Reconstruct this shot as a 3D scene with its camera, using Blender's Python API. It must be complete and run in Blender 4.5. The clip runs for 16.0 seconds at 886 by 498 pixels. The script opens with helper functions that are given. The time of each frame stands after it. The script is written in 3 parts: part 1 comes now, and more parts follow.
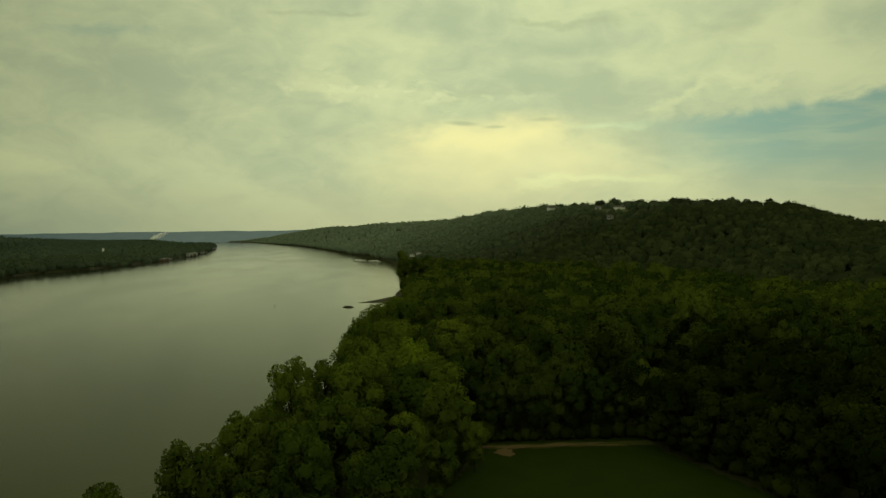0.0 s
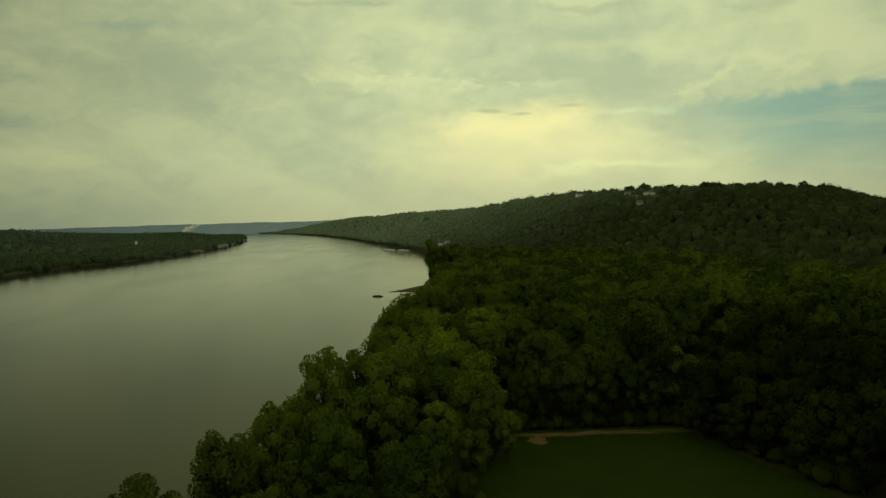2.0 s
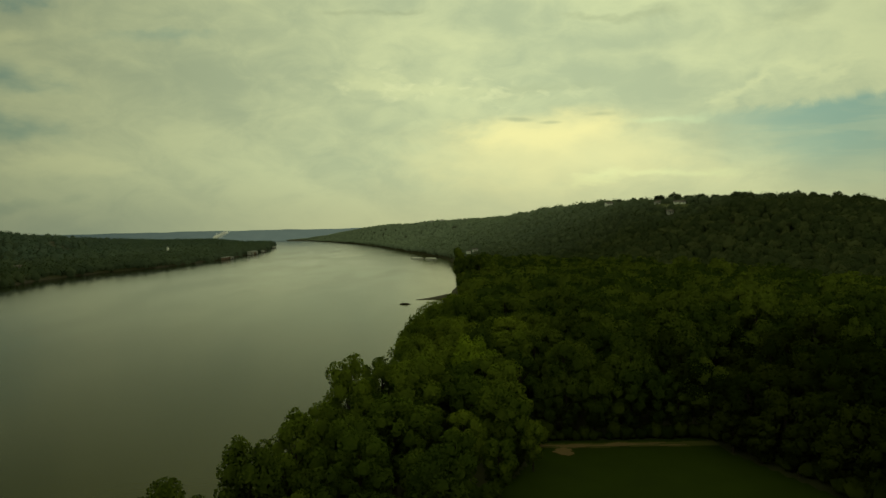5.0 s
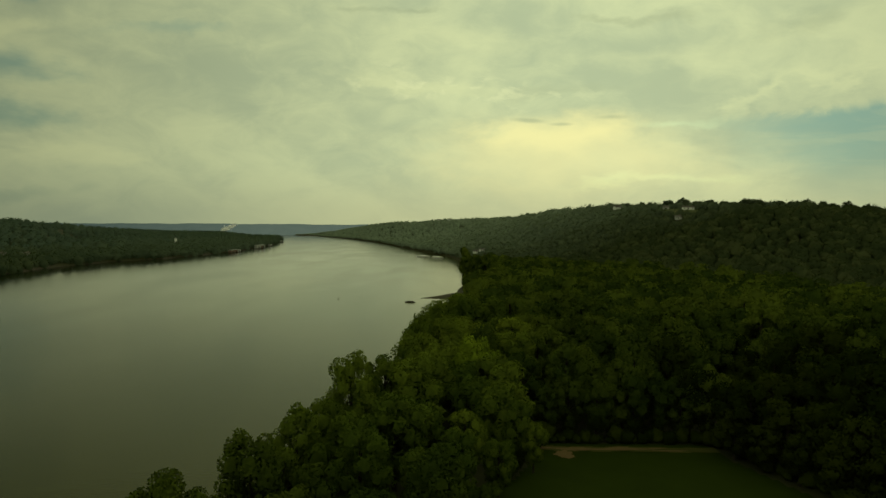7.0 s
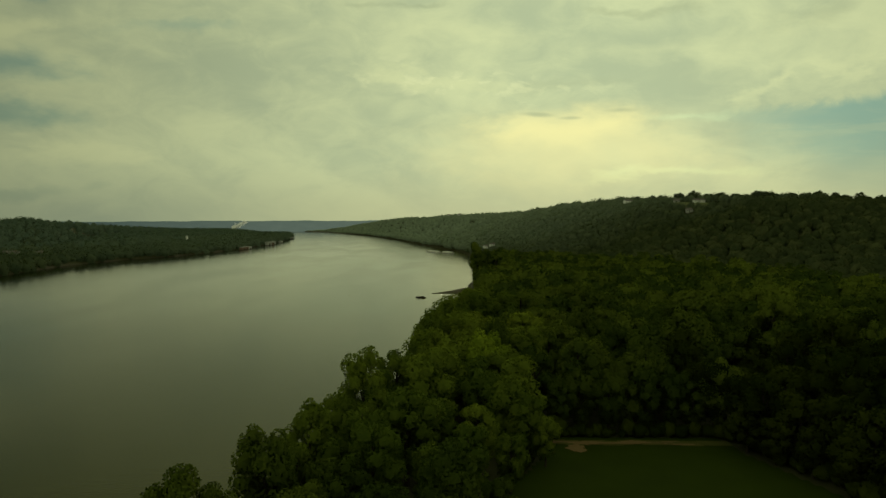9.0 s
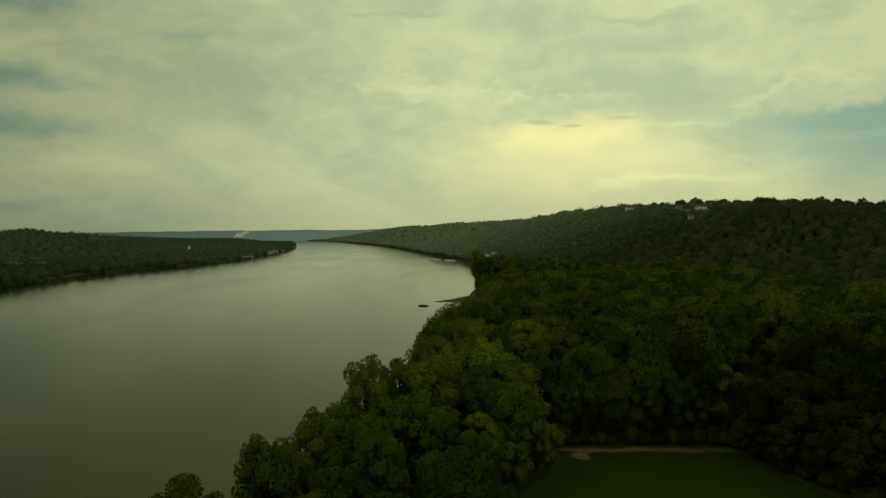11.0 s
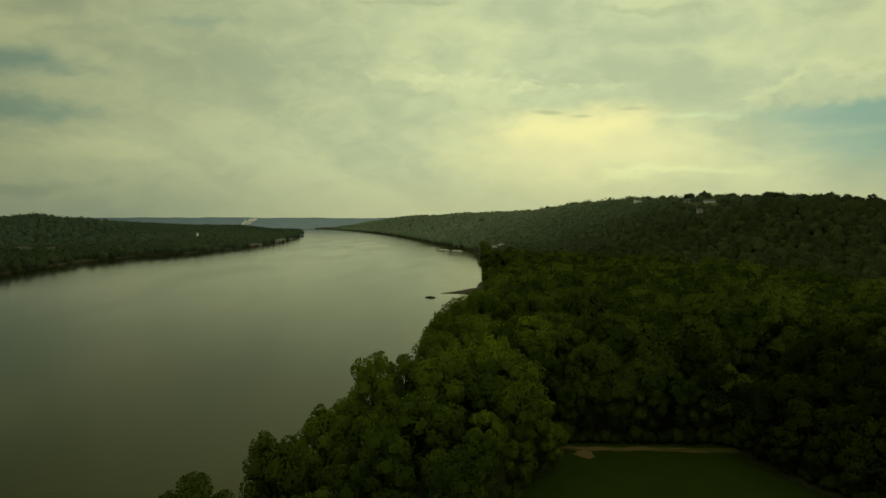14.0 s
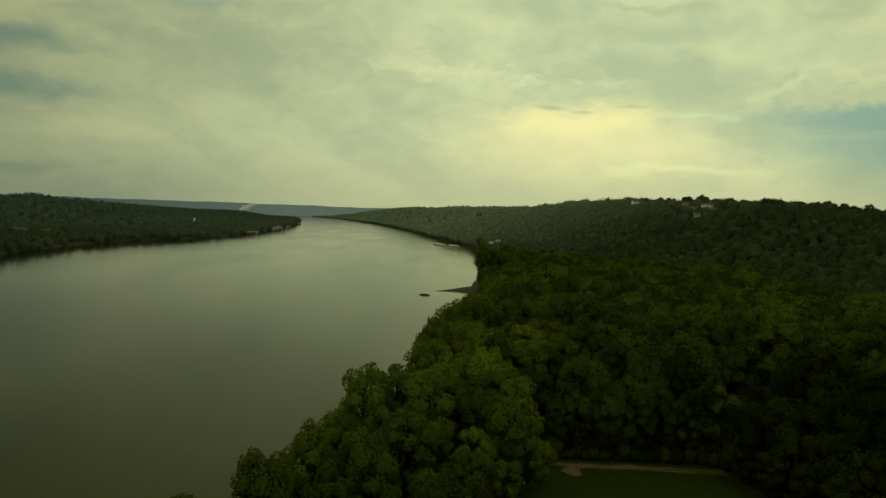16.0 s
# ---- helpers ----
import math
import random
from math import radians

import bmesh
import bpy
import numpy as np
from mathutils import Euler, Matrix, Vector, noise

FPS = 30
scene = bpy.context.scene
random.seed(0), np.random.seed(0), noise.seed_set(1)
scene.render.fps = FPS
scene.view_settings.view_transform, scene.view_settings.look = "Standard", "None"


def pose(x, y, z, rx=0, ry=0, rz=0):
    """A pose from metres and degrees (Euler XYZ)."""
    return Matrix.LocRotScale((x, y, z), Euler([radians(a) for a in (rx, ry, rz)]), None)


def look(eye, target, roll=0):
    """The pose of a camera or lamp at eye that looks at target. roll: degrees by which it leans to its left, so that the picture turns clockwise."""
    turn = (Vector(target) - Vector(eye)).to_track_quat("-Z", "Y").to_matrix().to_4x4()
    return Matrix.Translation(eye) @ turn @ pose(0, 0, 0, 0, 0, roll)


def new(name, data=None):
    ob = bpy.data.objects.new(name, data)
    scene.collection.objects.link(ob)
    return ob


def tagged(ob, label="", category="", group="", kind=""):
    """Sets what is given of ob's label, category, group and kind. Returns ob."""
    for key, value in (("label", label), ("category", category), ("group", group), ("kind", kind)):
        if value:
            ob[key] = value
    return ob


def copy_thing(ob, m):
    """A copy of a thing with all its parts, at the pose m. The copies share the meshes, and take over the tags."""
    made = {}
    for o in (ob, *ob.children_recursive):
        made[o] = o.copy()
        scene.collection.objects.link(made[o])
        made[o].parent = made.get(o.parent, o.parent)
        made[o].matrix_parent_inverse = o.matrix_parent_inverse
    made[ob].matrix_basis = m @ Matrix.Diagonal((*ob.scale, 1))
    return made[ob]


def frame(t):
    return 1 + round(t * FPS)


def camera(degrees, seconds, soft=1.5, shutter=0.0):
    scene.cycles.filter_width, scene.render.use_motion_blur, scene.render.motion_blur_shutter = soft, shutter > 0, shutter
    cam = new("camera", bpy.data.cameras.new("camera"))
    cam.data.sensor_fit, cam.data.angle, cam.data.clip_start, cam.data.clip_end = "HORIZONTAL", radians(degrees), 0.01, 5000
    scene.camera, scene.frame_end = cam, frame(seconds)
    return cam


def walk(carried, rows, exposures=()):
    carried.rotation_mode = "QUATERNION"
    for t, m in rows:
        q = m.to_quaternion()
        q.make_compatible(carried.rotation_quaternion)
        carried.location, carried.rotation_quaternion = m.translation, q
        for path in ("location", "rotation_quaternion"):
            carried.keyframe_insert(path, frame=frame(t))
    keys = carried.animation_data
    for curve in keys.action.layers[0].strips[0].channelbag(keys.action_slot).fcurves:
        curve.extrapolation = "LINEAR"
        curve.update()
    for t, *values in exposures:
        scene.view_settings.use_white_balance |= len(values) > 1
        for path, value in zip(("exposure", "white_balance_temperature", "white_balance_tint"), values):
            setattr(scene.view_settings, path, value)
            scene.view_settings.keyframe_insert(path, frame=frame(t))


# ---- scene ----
cam = camera(59.0, 16.0, soft=1.4)
PATH = [
    (0.0, pose(-0.10, -0.60, 49.93, 88.696, 0.590, -5.378)),
    (0.5, pose(-0.22, -0.49, 49.93, 88.644, -0.209, -5.978)),
    (1.0, pose(-0.29, -0.19, 49.91, 88.261, 0.399, -5.231)),
    (1.5, pose(-0.35, 0.13, 49.88, 87.865, 1.482, -4.343)),
    (2.0, pose(-0.29, 0.35, 49.87, 87.890, 1.461, -3.332)),
    (2.5, pose(-0.30, 0.52, 49.84, 87.859, 0.948, -2.674)),
    (3.0, pose(-0.27, 0.58, 49.81, 88.040, 1.353, -1.927)),
    (3.5, pose(-0.18, 0.53, 49.83, 88.391, 1.739, -1.642)),
    (6.0, pose(0.02, 0.22, 49.91, 88.673, 0.266, -0.714)),
    (6.5, pose(0.07, 0.12, 49.93, 89.056, -0.164, -0.521)),
    (7.0, pose(0.05, 0.21, 50.00, 88.452, -0.531, -0.732)),
    (7.5, pose(0.12, 0.08, 49.94, 88.717, -0.213, -0.308)),
    (8.0, pose(0.08, 0.01, 50.00, 88.548, -0.667, -0.322)),
    (8.5, pose(0.03, 0.08, 49.93, 88.341, -0.275, -0.464)),
    (9.0, pose(0.00, 0.00, 50.00, 88.099, 0.000, 0.000)),
    (11.5, pose(0.01, 0.15, 49.86, 88.785, 0.388, 0.133)),
    (12.0, pose(-0.05, 0.05, 50.01, 88.050, -0.254, 0.152)),
    (12.5, pose(-0.19, -0.49, 50.24, 87.230, 0.583, 1.313)),
    (13.0, pose(0.01, -0.83, 50.53, 89.226, 1.840, 0.765)),
    (13.2, pose(0.02, -0.81, 50.66, 89.217, 1.450, 0.731)),
    (13.5, pose(0.02, -0.76, 50.94, 89.092, 1.168, 0.654)),
    (14.0, pose(-0.11, -0.86, 51.70, 87.925, -0.357, 0.698)),
    (14.5, pose(-0.03, -1.13, 52.47, 88.820, 0.301, 0.716)),
    (15.0, pose(-0.03, -1.27, 53.23, 88.692, 1.009, 1.207)),
    (15.5, pose(0.04, -0.93, 54.65, 87.335, -0.818, 0.697)),
    (15.7, pose(0.03, -0.88, 55.23, 87.030, -1.565, 0.564)),
    (16.0, pose(-0.02, -0.87, 56.04, 87.318, -2.349, 0.522)),
]
walk(cam, PATH, [(0.0, 0.0), (16.0, 0.0)])

# ---- world and sun ----
SUN_AZ, SUN_EL = 11.0, 10.0        # degrees to the right of +y, and up
sun_dir = Vector((math.sin(radians(SUN_AZ)) * math.cos(radians(SUN_EL)),
                  math.cos(radians(SUN_AZ)) * math.cos(radians(SUN_EL)), math.sin(radians(SUN_EL))))


class Nodes:
    """Short hand for building node trees."""
    def __init__(self, tree):
        self.t = tree

    def add(self, kind, ins=None, **props):
        n = self.t.nodes.new(kind)
        for k, v in props.items():
            setattr(n, k, v)
        for k, v in (ins or {}).items():
            self.put(n.inputs[k], v)
        return n

    def put(self, socket, v):
        if isinstance(v, bpy.types.NodeSocket):
            self.t.links.new(v, socket)
        else:
            socket.default_value = v

    def math(self, op, a, b=0.0, c=0.0, clamp=False):
        n = self.add("ShaderNodeMath", operation=op, use_clamp=clamp)
        for s, v in zip(n.inputs, (a, b, c)):
            self.put(s, v)
        return n.outputs[0]

    def vmath(self, op, a, b=(0, 0, 0)):
        n = self.add("ShaderNodeVectorMath", operation=op)
        self.put(n.inputs[0], a)
        self.put(n.inputs[1], b)
        return n.outputs["Value" if op in ("DOT_PRODUCT", "LENGTH") else "Vector"]

    def step(self, v, lo, hi, a=0.0, b=1.0):
        n = self.add("ShaderNodeMapRange", {0: v, 1: lo, 2: hi, 3: a, 4: b}, interpolation_type="SMOOTHSTEP")
        return n.outputs[0]

    def mix(self, f, a, b, blend="MIX"):
        n = self.add("ShaderNodeMix", data_type="RGBA", blend_type=blend)
        self.put(n.inputs[0], f)
        self.put(n.inputs[6], a)
        self.put(n.inputs[7], b)
        return n.outputs[2]

    def noise(self, vec, scale, detail=4.0, rough=0.55, dist=0.0):
        n = self.add("ShaderNodeTexNoise", {"Scale": scale, "Detail": detail, "Roughness": rough, "Distortion": dist})
        if vec is not None:
            self.put(n.inputs["Vector"], vec)
        return n.outputs["Fac"]


world = bpy.data.worlds.new("world")
scene.world = world
world.use_nodes = True
world.node_tree.nodes.clear()
W = Nodes(world.node_tree)
d = W.add("ShaderNodeTexCoord").outputs["Generated"]
sep = W.add("ShaderNodeSeparateXYZ", {0: d})
az = W.math("ARCTAN2", sep.outputs[0], sep.outputs[1])
el = W.math("ARCSINE", sep.outputs[2])
bearing = W.add("ShaderNodeCombineXYZ", {0: az, 1: el, 2: 0.0}).outputs[0]
streak = W.vmath("MULTIPLY", bearing, (1.0, 1.9, 1.0))
rough_edge = W.math("SUBTRACT", W.noise(streak, 7.0, 6.0, 0.6, 0.5), 0.5)


drift = W.add("ShaderNodeTexNoise", {"Vector": streak, "Scale": 5.5, "Detail": 5.0, "Roughness": 0.6}).outputs["Color"]
drift = W.add("ShaderNodeSeparateColor", {0: drift})
az_w = W.math("ADD", az, W.math("MULTIPLY", W.math("SUBTRACT", drift.outputs[0], 0.5), 0.42))
el_w = W.math("ADD", el, W.math("MULTIPLY", W.math("SUBTRACT", drift.outputs[1], 0.5), 0.085))


def patch(a, e, ra, re, tilt=0.0, ragged=1.2, hard=0.0):
    """A soft ragged patch of sky round the bearing a and the elevation e (radians)."""
    small = re < 0.006
    x, y = W.math("SUBTRACT", az if small else az_w, a), W.math("SUBTRACT", el if small else el_w, e)
    c, s = math.cos(tilt), math.sin(tilt)
    p = W.math("DIVIDE", W.math("ADD", W.math("MULTIPLY", x, c), W.math("MULTIPLY", y, s)), ra)
    q = W.math("DIVIDE", W.math("SUBTRACT", W.math("MULTIPLY", y, c), W.math("MULTIPLY", x, s)), re)
    r = W.math("SQRT", W.math("ADD", W.math("MULTIPLY", p, p), W.math("MULTIPLY", q, q)))
    return W.step(W.math("ADD", r, W.math("MULTIPLY", rough_edge, ragged)), 1.15 - 0.3 * (1 - hard), hard, 0.0, 1.0)


def rgb(r, g, b):
    return (r, g, b, 1.0)


nishita = W.add("ShaderNodeTexSky", sky_type="NISHITA", sun_disc=False, sun_elevation=radians(SUN_EL),
                sun_rotation=radians(SUN_AZ), air_density=1.0, dust_density=2.0, ozone_density=1.0).outputs[0]
# a high sheet of cloud, streaked, greyer and brighter in turn
broad = W.noise(streak, 4.2, 3.0, 0.5, 0.3)
small = W.noise(streak, 15.0, 7.0, 0.62, 0.5)
veil = W.math("ADD", W.math("MULTIPLY", broad, 0.66), W.math("MULTIPLY", small, 0.34))
col = W.mix(W.step(veil, 0.36, 0.64), rgb(0.395, 0.465, 0.275), rgb(0.565, 0.625, 0.335))
# bluish gaps
gap_blue = W.mix(0.30, rgb(0.212, 0.352, 0.258), W.mix(1.0, nishita, rgb(0.03, 0.05, 0.045), "MULTIPLY"))
for spec, k in (((-0.48, 0.174, 0.17, 0.036, -0.03, 0.9, 0.1), 0.74), ((-0.54, 0.120, 0.17, 0.032, -0.05, 0.9, 0.1), 0.70),
                ((-0.55, 0.272, 0.11, 0.028, 0.0, 1.2, 0.4), 0.62), ((-0.50, 0.045, 0.17, 0.014, 0.0), 0.42),
                ((-0.30, 0.235, 0.16, 0.012, 0.08), 0.40), ((0.30, 0.130, 0.13, 0.012, 0.08), 0.3), ((0.26, 0.060, 0.16, 0.010, 0.03), 0.35)):
    col = W.mix(W.math("MULTIPLY", patch(*spec), k), col, gap_blue)
# lit rims and puffs
for spec, k in (((-0.50, 0.222, 0.13, 0.018, 0.14), 0.55), ((-0.04, 0.180, 0.22, 0.012, -0.09), 0.55),
                ((-0.46, 0.081, 0.18, 0.016, -0.02), 0.62), ((0.44, 0.165, 0.09, 0.022, 0.5), 0.6), ((0.30, 0.215, 0.20, 0.03, 0.0), 0.35), ((0.02, 0.235, 0.12, 0.03, 0.0), 0.4)):
    col = W.mix(W.math("MULTIPLY", patch(*spec, 2.0), k), col, rgb(0.64, 0.69, 0.355))
# warm light low over the hill, where the sun stands behind the cloud
col = W.mix(W.math("MULTIPLY", patch(0.16, 0.085, 0.34, 0.095, 0.0, 0.6), 0.75), col, rgb(0.72, 0.70, 0.33))
col = W.mix(W.math("MULTIPLY", patch(0.145, 0.118, 0.15, 0.042, 0.0, 0.7), 0.75), col, rgb(0.83, 0.785, 0.345))
# open evening sky to one side of the sun: a crisp ragged cloud edge above, fading downwards
clear = W.mix(0.2, rgb(0.225, 0.395, 0.310), W.mix(1.0, nishita, rgb(0.008, 0.014, 0.015), "MULTIPLY"))
az_e = W.math("ADD", az, W.math("MULTIPLY", W.math("SUBTRACT", drift.outputs[0], 0.5), 0.16))
el_e = W.math("ADD", el, W.math("MULTIPLY", W.math("SUBTRACT", small, 0.5), 0.045))
brink = W.math("ADD", W.math("MULTIPLY", W.math("SUBTRACT", az, 0.433), 0.10), 0.137)
under = W.math("SUBTRACT", brink, el_e)
open_sky = W.math("MULTIPLY", W.step(under, -0.004, 0.012), W.step(under, 0.015, 0.125, 1.0, 0.45))
open_sky = W.math("MULTIPLY", open_sky, W.step(W.math("SUBTRACT", az_e, W.math("MULTIPLY", under, 0.9)), 0.30, 0.47))
open_sky = W.math("MULTIPLY", open_sky, W.step(az, 1.1, 0.7))
streaky = W.step(W.noise(W.vmath("MULTIPLY", bearing, (1.0, 6.0, 1.0)), 9.0, 4.0, 0.55, 0.4), 0.40, 0.62, 1.0, 0.72)
col = W.mix(W.math("MULTIPLY", W.math("MULTIPLY", open_sky, streaky), 0.88), col, clear)
low = W.math("MULTIPLY", W.step(el, 0.090, 0.0), 0.62)
haze = W.mix(W.step(az, -0.50, 0.10), rgb(0.255, 0.310, 0.205), rgb(0.475, 0.47, 0.24))
col = W.mix(low, col, haze)
# a band of small lit puffs
puffs = W.step(W.noise(W.vmath("MULTIPLY", bearing, (1.0, 2.2, 1.0)), 34.0, 4.0, 0.55, 0.4), 0.50, 0.66)
band = W.math("MULTIPLY", patch(0.0, 0.178, 0.33, 0.028, -0.07, 0.8), puffs)
col = W.mix(W.math("MULTIPLY", band, 0.55), col, rgb(0.67, 0.715, 0.38))
# thin grey wisps
for spec, k in (((0.120, 0.136, 0.030, 0.0045, -0.06), 0.6), ((0.162, 0.131, 0.020, 0.0032, 0.0), 0.5), ((0.225, 0.139, 0.034, 0.005, 0.0), 0.5),
                ((0.235, 0.262, 0.12, 0.012, -0.03), 0.6), ((-0.05, 0.275, 0.08, 0.01, 0.0), 0.5), ((0.13, 0.175, 0.12, 0.012, 0.03), 0.25), ((0.42, 0.235, 0.10, 0.02, 0.1), 0.35)):
    col = W.mix(W.math("MULTIPLY", patch(*spec, 1.2), k), col, rgb(0.34, 0.395, 0.225))
# away from the sun the sheet is dimmer
off_sun = W.math("ABSOLUTE", W.math("SUBTRACT", az, 0.20))
dim = W.math("ADD", W.step(off_sun, 0.0, 1.0, 1.17, 0.47), W.step(off_sun, 0.95, 2.2, 0.0, 0.38))
dim = W.math("MULTIPLY", dim, W.step(el, 0.35, 1.0, 1.0, 0.75))
shade = W.vmath("SCALE", col)
W.put(shade.node.inputs["Scale"], dim)
bg = W.add("ShaderNodeBackground", {"Color": shade, "Strength": 1.0})
W.add("ShaderNodeOutputWorld", {0: bg.outputs[0]})

sun = new("sun", bpy.data.lights.new("sun", "SUN"))
sun.data.energy, sun.data.angle, sun.data.color = 0.6, radians(10), (1.0, 0.90, 0.62)
sun.matrix_world = look(sun_dir * 100, (0, 0, 0))


# ---- materials ----
def material(name):
    m = bpy.data.materials.new(name)
    m.use_nodes = True
    m.node_tree.nodes.clear()
    n = Nodes(m.node_tree)
    return m, n, n.add("ShaderNodeOutputMaterial")


def plain(name, rgb, rough=0.8, spot=0.15, scale=3.0):
    m, n, out = material(name)
    pos = n.add("ShaderNodeTexCoord").outputs["Object"]
    f = n.noise(pos, scale, 5.0)
    a = tuple(c * (1 - spot) for c in rgb) + (1,)
    b = tuple(min(1, c * (1 + spot)) for c in rgb) + (1,)
    bump = n.add("ShaderNodeBump", {"Strength": 0.2, "Height": n.noise(pos, scale * 8, 3.0)})
    p = n.add("ShaderNodeBsdfPrincipled", {"Base Color": n.mix(f, a, b), "Roughness": rough, "Specular IOR Level": 0.05 if rough > 0.82 else 0.4, "Normal": bump.outputs[0]})
    n.put(out.inputs[0], p.outputs[0])
    return m


def foliage(name, dark, light, vary=0.55, far=None):
    """Leaf green, mottled by tree and by stand; far: leaf colour with distance haze painted in, taking over up the
    river.
    """
    m, n, out = material(name)
    geo = n.add("ShaderNodeNewGeometry")
    pos = n.add("ShaderNodeNewGeometry").outputs["Position"]
    rnd = n.add("ShaderNodeObjectInfo").outputs["Random"]
    island = geo.outputs["Random Per Island"]
    tone = n.add("ShaderNodeAttribute", attribute_name="tone").outputs["Fac"]
    f = n.math("ADD", n.math("MULTIPLY", n.noise(pos, 0.07, 4.0), 0.8), n.math("MULTIPLY", island, 0.10))
    f = n.math("ADD", f, n.math("MULTIPLY", n.math("SUBTRACT", rnd, 0.5), 0.3))
    f = n.math("ADD", f, n.math("MULTIPLY", tone, vary))
    f = n.math("ADD", f, n.math("MULTIPLY", n.math("SUBTRACT", n.noise(pos, 0.024, 2.0), 0.5), vary))
    warm = n.math("MULTIPLY", n.noise(pos, 0.021, 2.0), 0.5)
    lit = n.mix(warm, light + (1,), (light[0] * 1.15, light[1] * 0.97, light[2] * 0.9, 1))
    col = n.mix(n.step(f, 0.22, 0.80), dark + (1,), lit)
    # distance haze painted into the leaf colour, thicker further up the river
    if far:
        haze_depth = n.math("ADD", n.add("ShaderNodeSeparateXYZ", {0: pos}).outputs[1], n.math("MULTIPLY", n.noise(pos, 0.006, 3.0), 300.0))
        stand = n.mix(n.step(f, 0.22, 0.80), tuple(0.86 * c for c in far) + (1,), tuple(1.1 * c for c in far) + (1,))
        col = n.mix(n.math("POWER", n.math("DIVIDE", n.math("SUBTRACT", haze_depth, 1020.0), 750.0, clamp=True), 0.9), col, stand)
    p = n.add("ShaderNodeBsdfPrincipled", {"Base Color": col, "Roughness": 0.8, "Specular IOR Level": 0.0})
    tr = n.add("ShaderNodeBsdfTranslucent", {"Color": n.mix(1.0, col, (1.0, 1.1, 0.5, 1), "MULTIPLY")})
    ms = n.add("ShaderNodeMixShader", {0: 0.3, 1: p.outputs[0], 2: tr.outputs[0]})
    n.put(out.inputs[0], ms.outputs[0])
    return m


leaf = foliage("leaf", (0.0425, 0.0640, 0.0110), (0.1140, 0.1480, 0.0210), 0.85)
# paler bank species, with light from the open river added to the colour
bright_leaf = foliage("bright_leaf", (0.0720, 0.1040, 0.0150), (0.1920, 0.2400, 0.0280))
# sunlight on one group of crowns, painted as a yellower, lighter leaf
yellow_leaf = foliage("yellow_leaf", (0.1250, 0.1750, 0.0150), (0.3000, 0.3750, 0.0320))
# hill and far bank leaves: their colours carry the haze of distance
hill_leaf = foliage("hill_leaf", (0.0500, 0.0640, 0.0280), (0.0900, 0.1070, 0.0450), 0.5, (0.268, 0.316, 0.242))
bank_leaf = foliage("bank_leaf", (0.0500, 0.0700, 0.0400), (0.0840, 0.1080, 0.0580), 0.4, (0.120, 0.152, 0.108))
# bluish haze put into the leaf colour of the woods furthest back
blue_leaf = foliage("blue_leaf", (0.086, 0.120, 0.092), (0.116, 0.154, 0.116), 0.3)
# darker copy of the leaf: lens vignette at lower right put into the colour
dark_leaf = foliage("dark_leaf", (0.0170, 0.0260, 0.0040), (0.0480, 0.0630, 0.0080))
bark = plain("bark", (0.036, 0.030, 0.020), 0.95, 0.35, 2.0)
soil = plain("soil", (0.165, 0.108, 0.050), 0.95, 0.25, 0.4)
white_paint = plain("white_paint", (0.78, 0.77, 0.74), 0.6, 0.06, 1.0)
roofing = plain("roofing", (0.16, 0.14, 0.13), 0.85, 0.2, 1.0)


def make_ground():
    m, n, out = material("forest_floor")
    pos = n.add("ShaderNodeNewGeometry").outputs["Position"]
    f = n.noise(pos, 0.08, 6.0)
    g = n.noise(pos, 1.3, 4.0)
    col = n.mix(n.step(f, 0.35, 0.65), (0.030, 0.036, 0.012, 1), (0.050, 0.055, 0.018, 1))
    col = n.mix(n.math("MULTIPLY", g, 0.5), col, (0.055, 0.042, 0.022, 1))
    zed = n.add("ShaderNodeSeparateXYZ", {0: pos}).outputs[2]
    col = n.mix(n.step(n.math("ADD", zed, g), 2.6, 1.2), col, (0.046, 0.042, 0.022, 1))
    p = n.add("ShaderNodeBsdfPrincipled", {"Base Color": col, "Roughness": 0.95, "Specular IOR Level": 0.1})
    n.put(out.inputs[0], p.outputs[0])
    return m


def make_water():
    m, n, out = material("river_water")
    pos = n.add("ShaderNodeNewGeometry").outputs["Position"]
    silt = n.noise(n.vmath("MULTIPLY", pos, (1.0, 0.35, 1.0)), 0.012, 5.0, 0.6, 0.8)
    across = n.add("ShaderNodeSeparateXYZ", {0: pos}).outputs[0]
    # silt tint that also paints in sky reflection right and vignette left
    silt_and_glow = n.step(n.math("ADD", across, n.math("MULTIPLY", silt, 90.0)), -260.0, 60.0)
    col = n.mix(silt_and_glow, (0.0045, 0.0065, 0.0002, 1), (0.0560, 0.0550, 0.0002, 1))
    col = n.mix(n.math("MULTIPLY", silt, 0.4), col, (0.0200, 0.0215, 0.0004, 1))
    chop = n.noise(n.vmath("MULTIPLY", pos, (0.6, 1.0, 1.0)), 0.8, 4.0, 0.6)
    swell = n.noise(pos, 0.10, 3.0)
    rip = n.math("ADD", chop, n.math("MULTIPLY", swell, 1.5))
    lane = n.noise(n.vmath("MULTIPLY", pos, (1.0, 0.22, 1.0)), 0.02, 4.0, 0.6, 0.6)
    lanes = n.step(lane, 0.35, 0.65, 0.085, 0.125)
    bump = n.add("ShaderNodeBump", {"Strength": 0.09, "Distance": 0.25, "Height": rip})
    p = n.add("ShaderNodeBsdfPrincipled", {"Base Color": col, "Roughness": lanes, "IOR": 1.33, "Specular IOR Level": 0.080, "Normal": bump.outputs[0]})
    n.put(out.inputs[0], p.outputs[0])
    return m


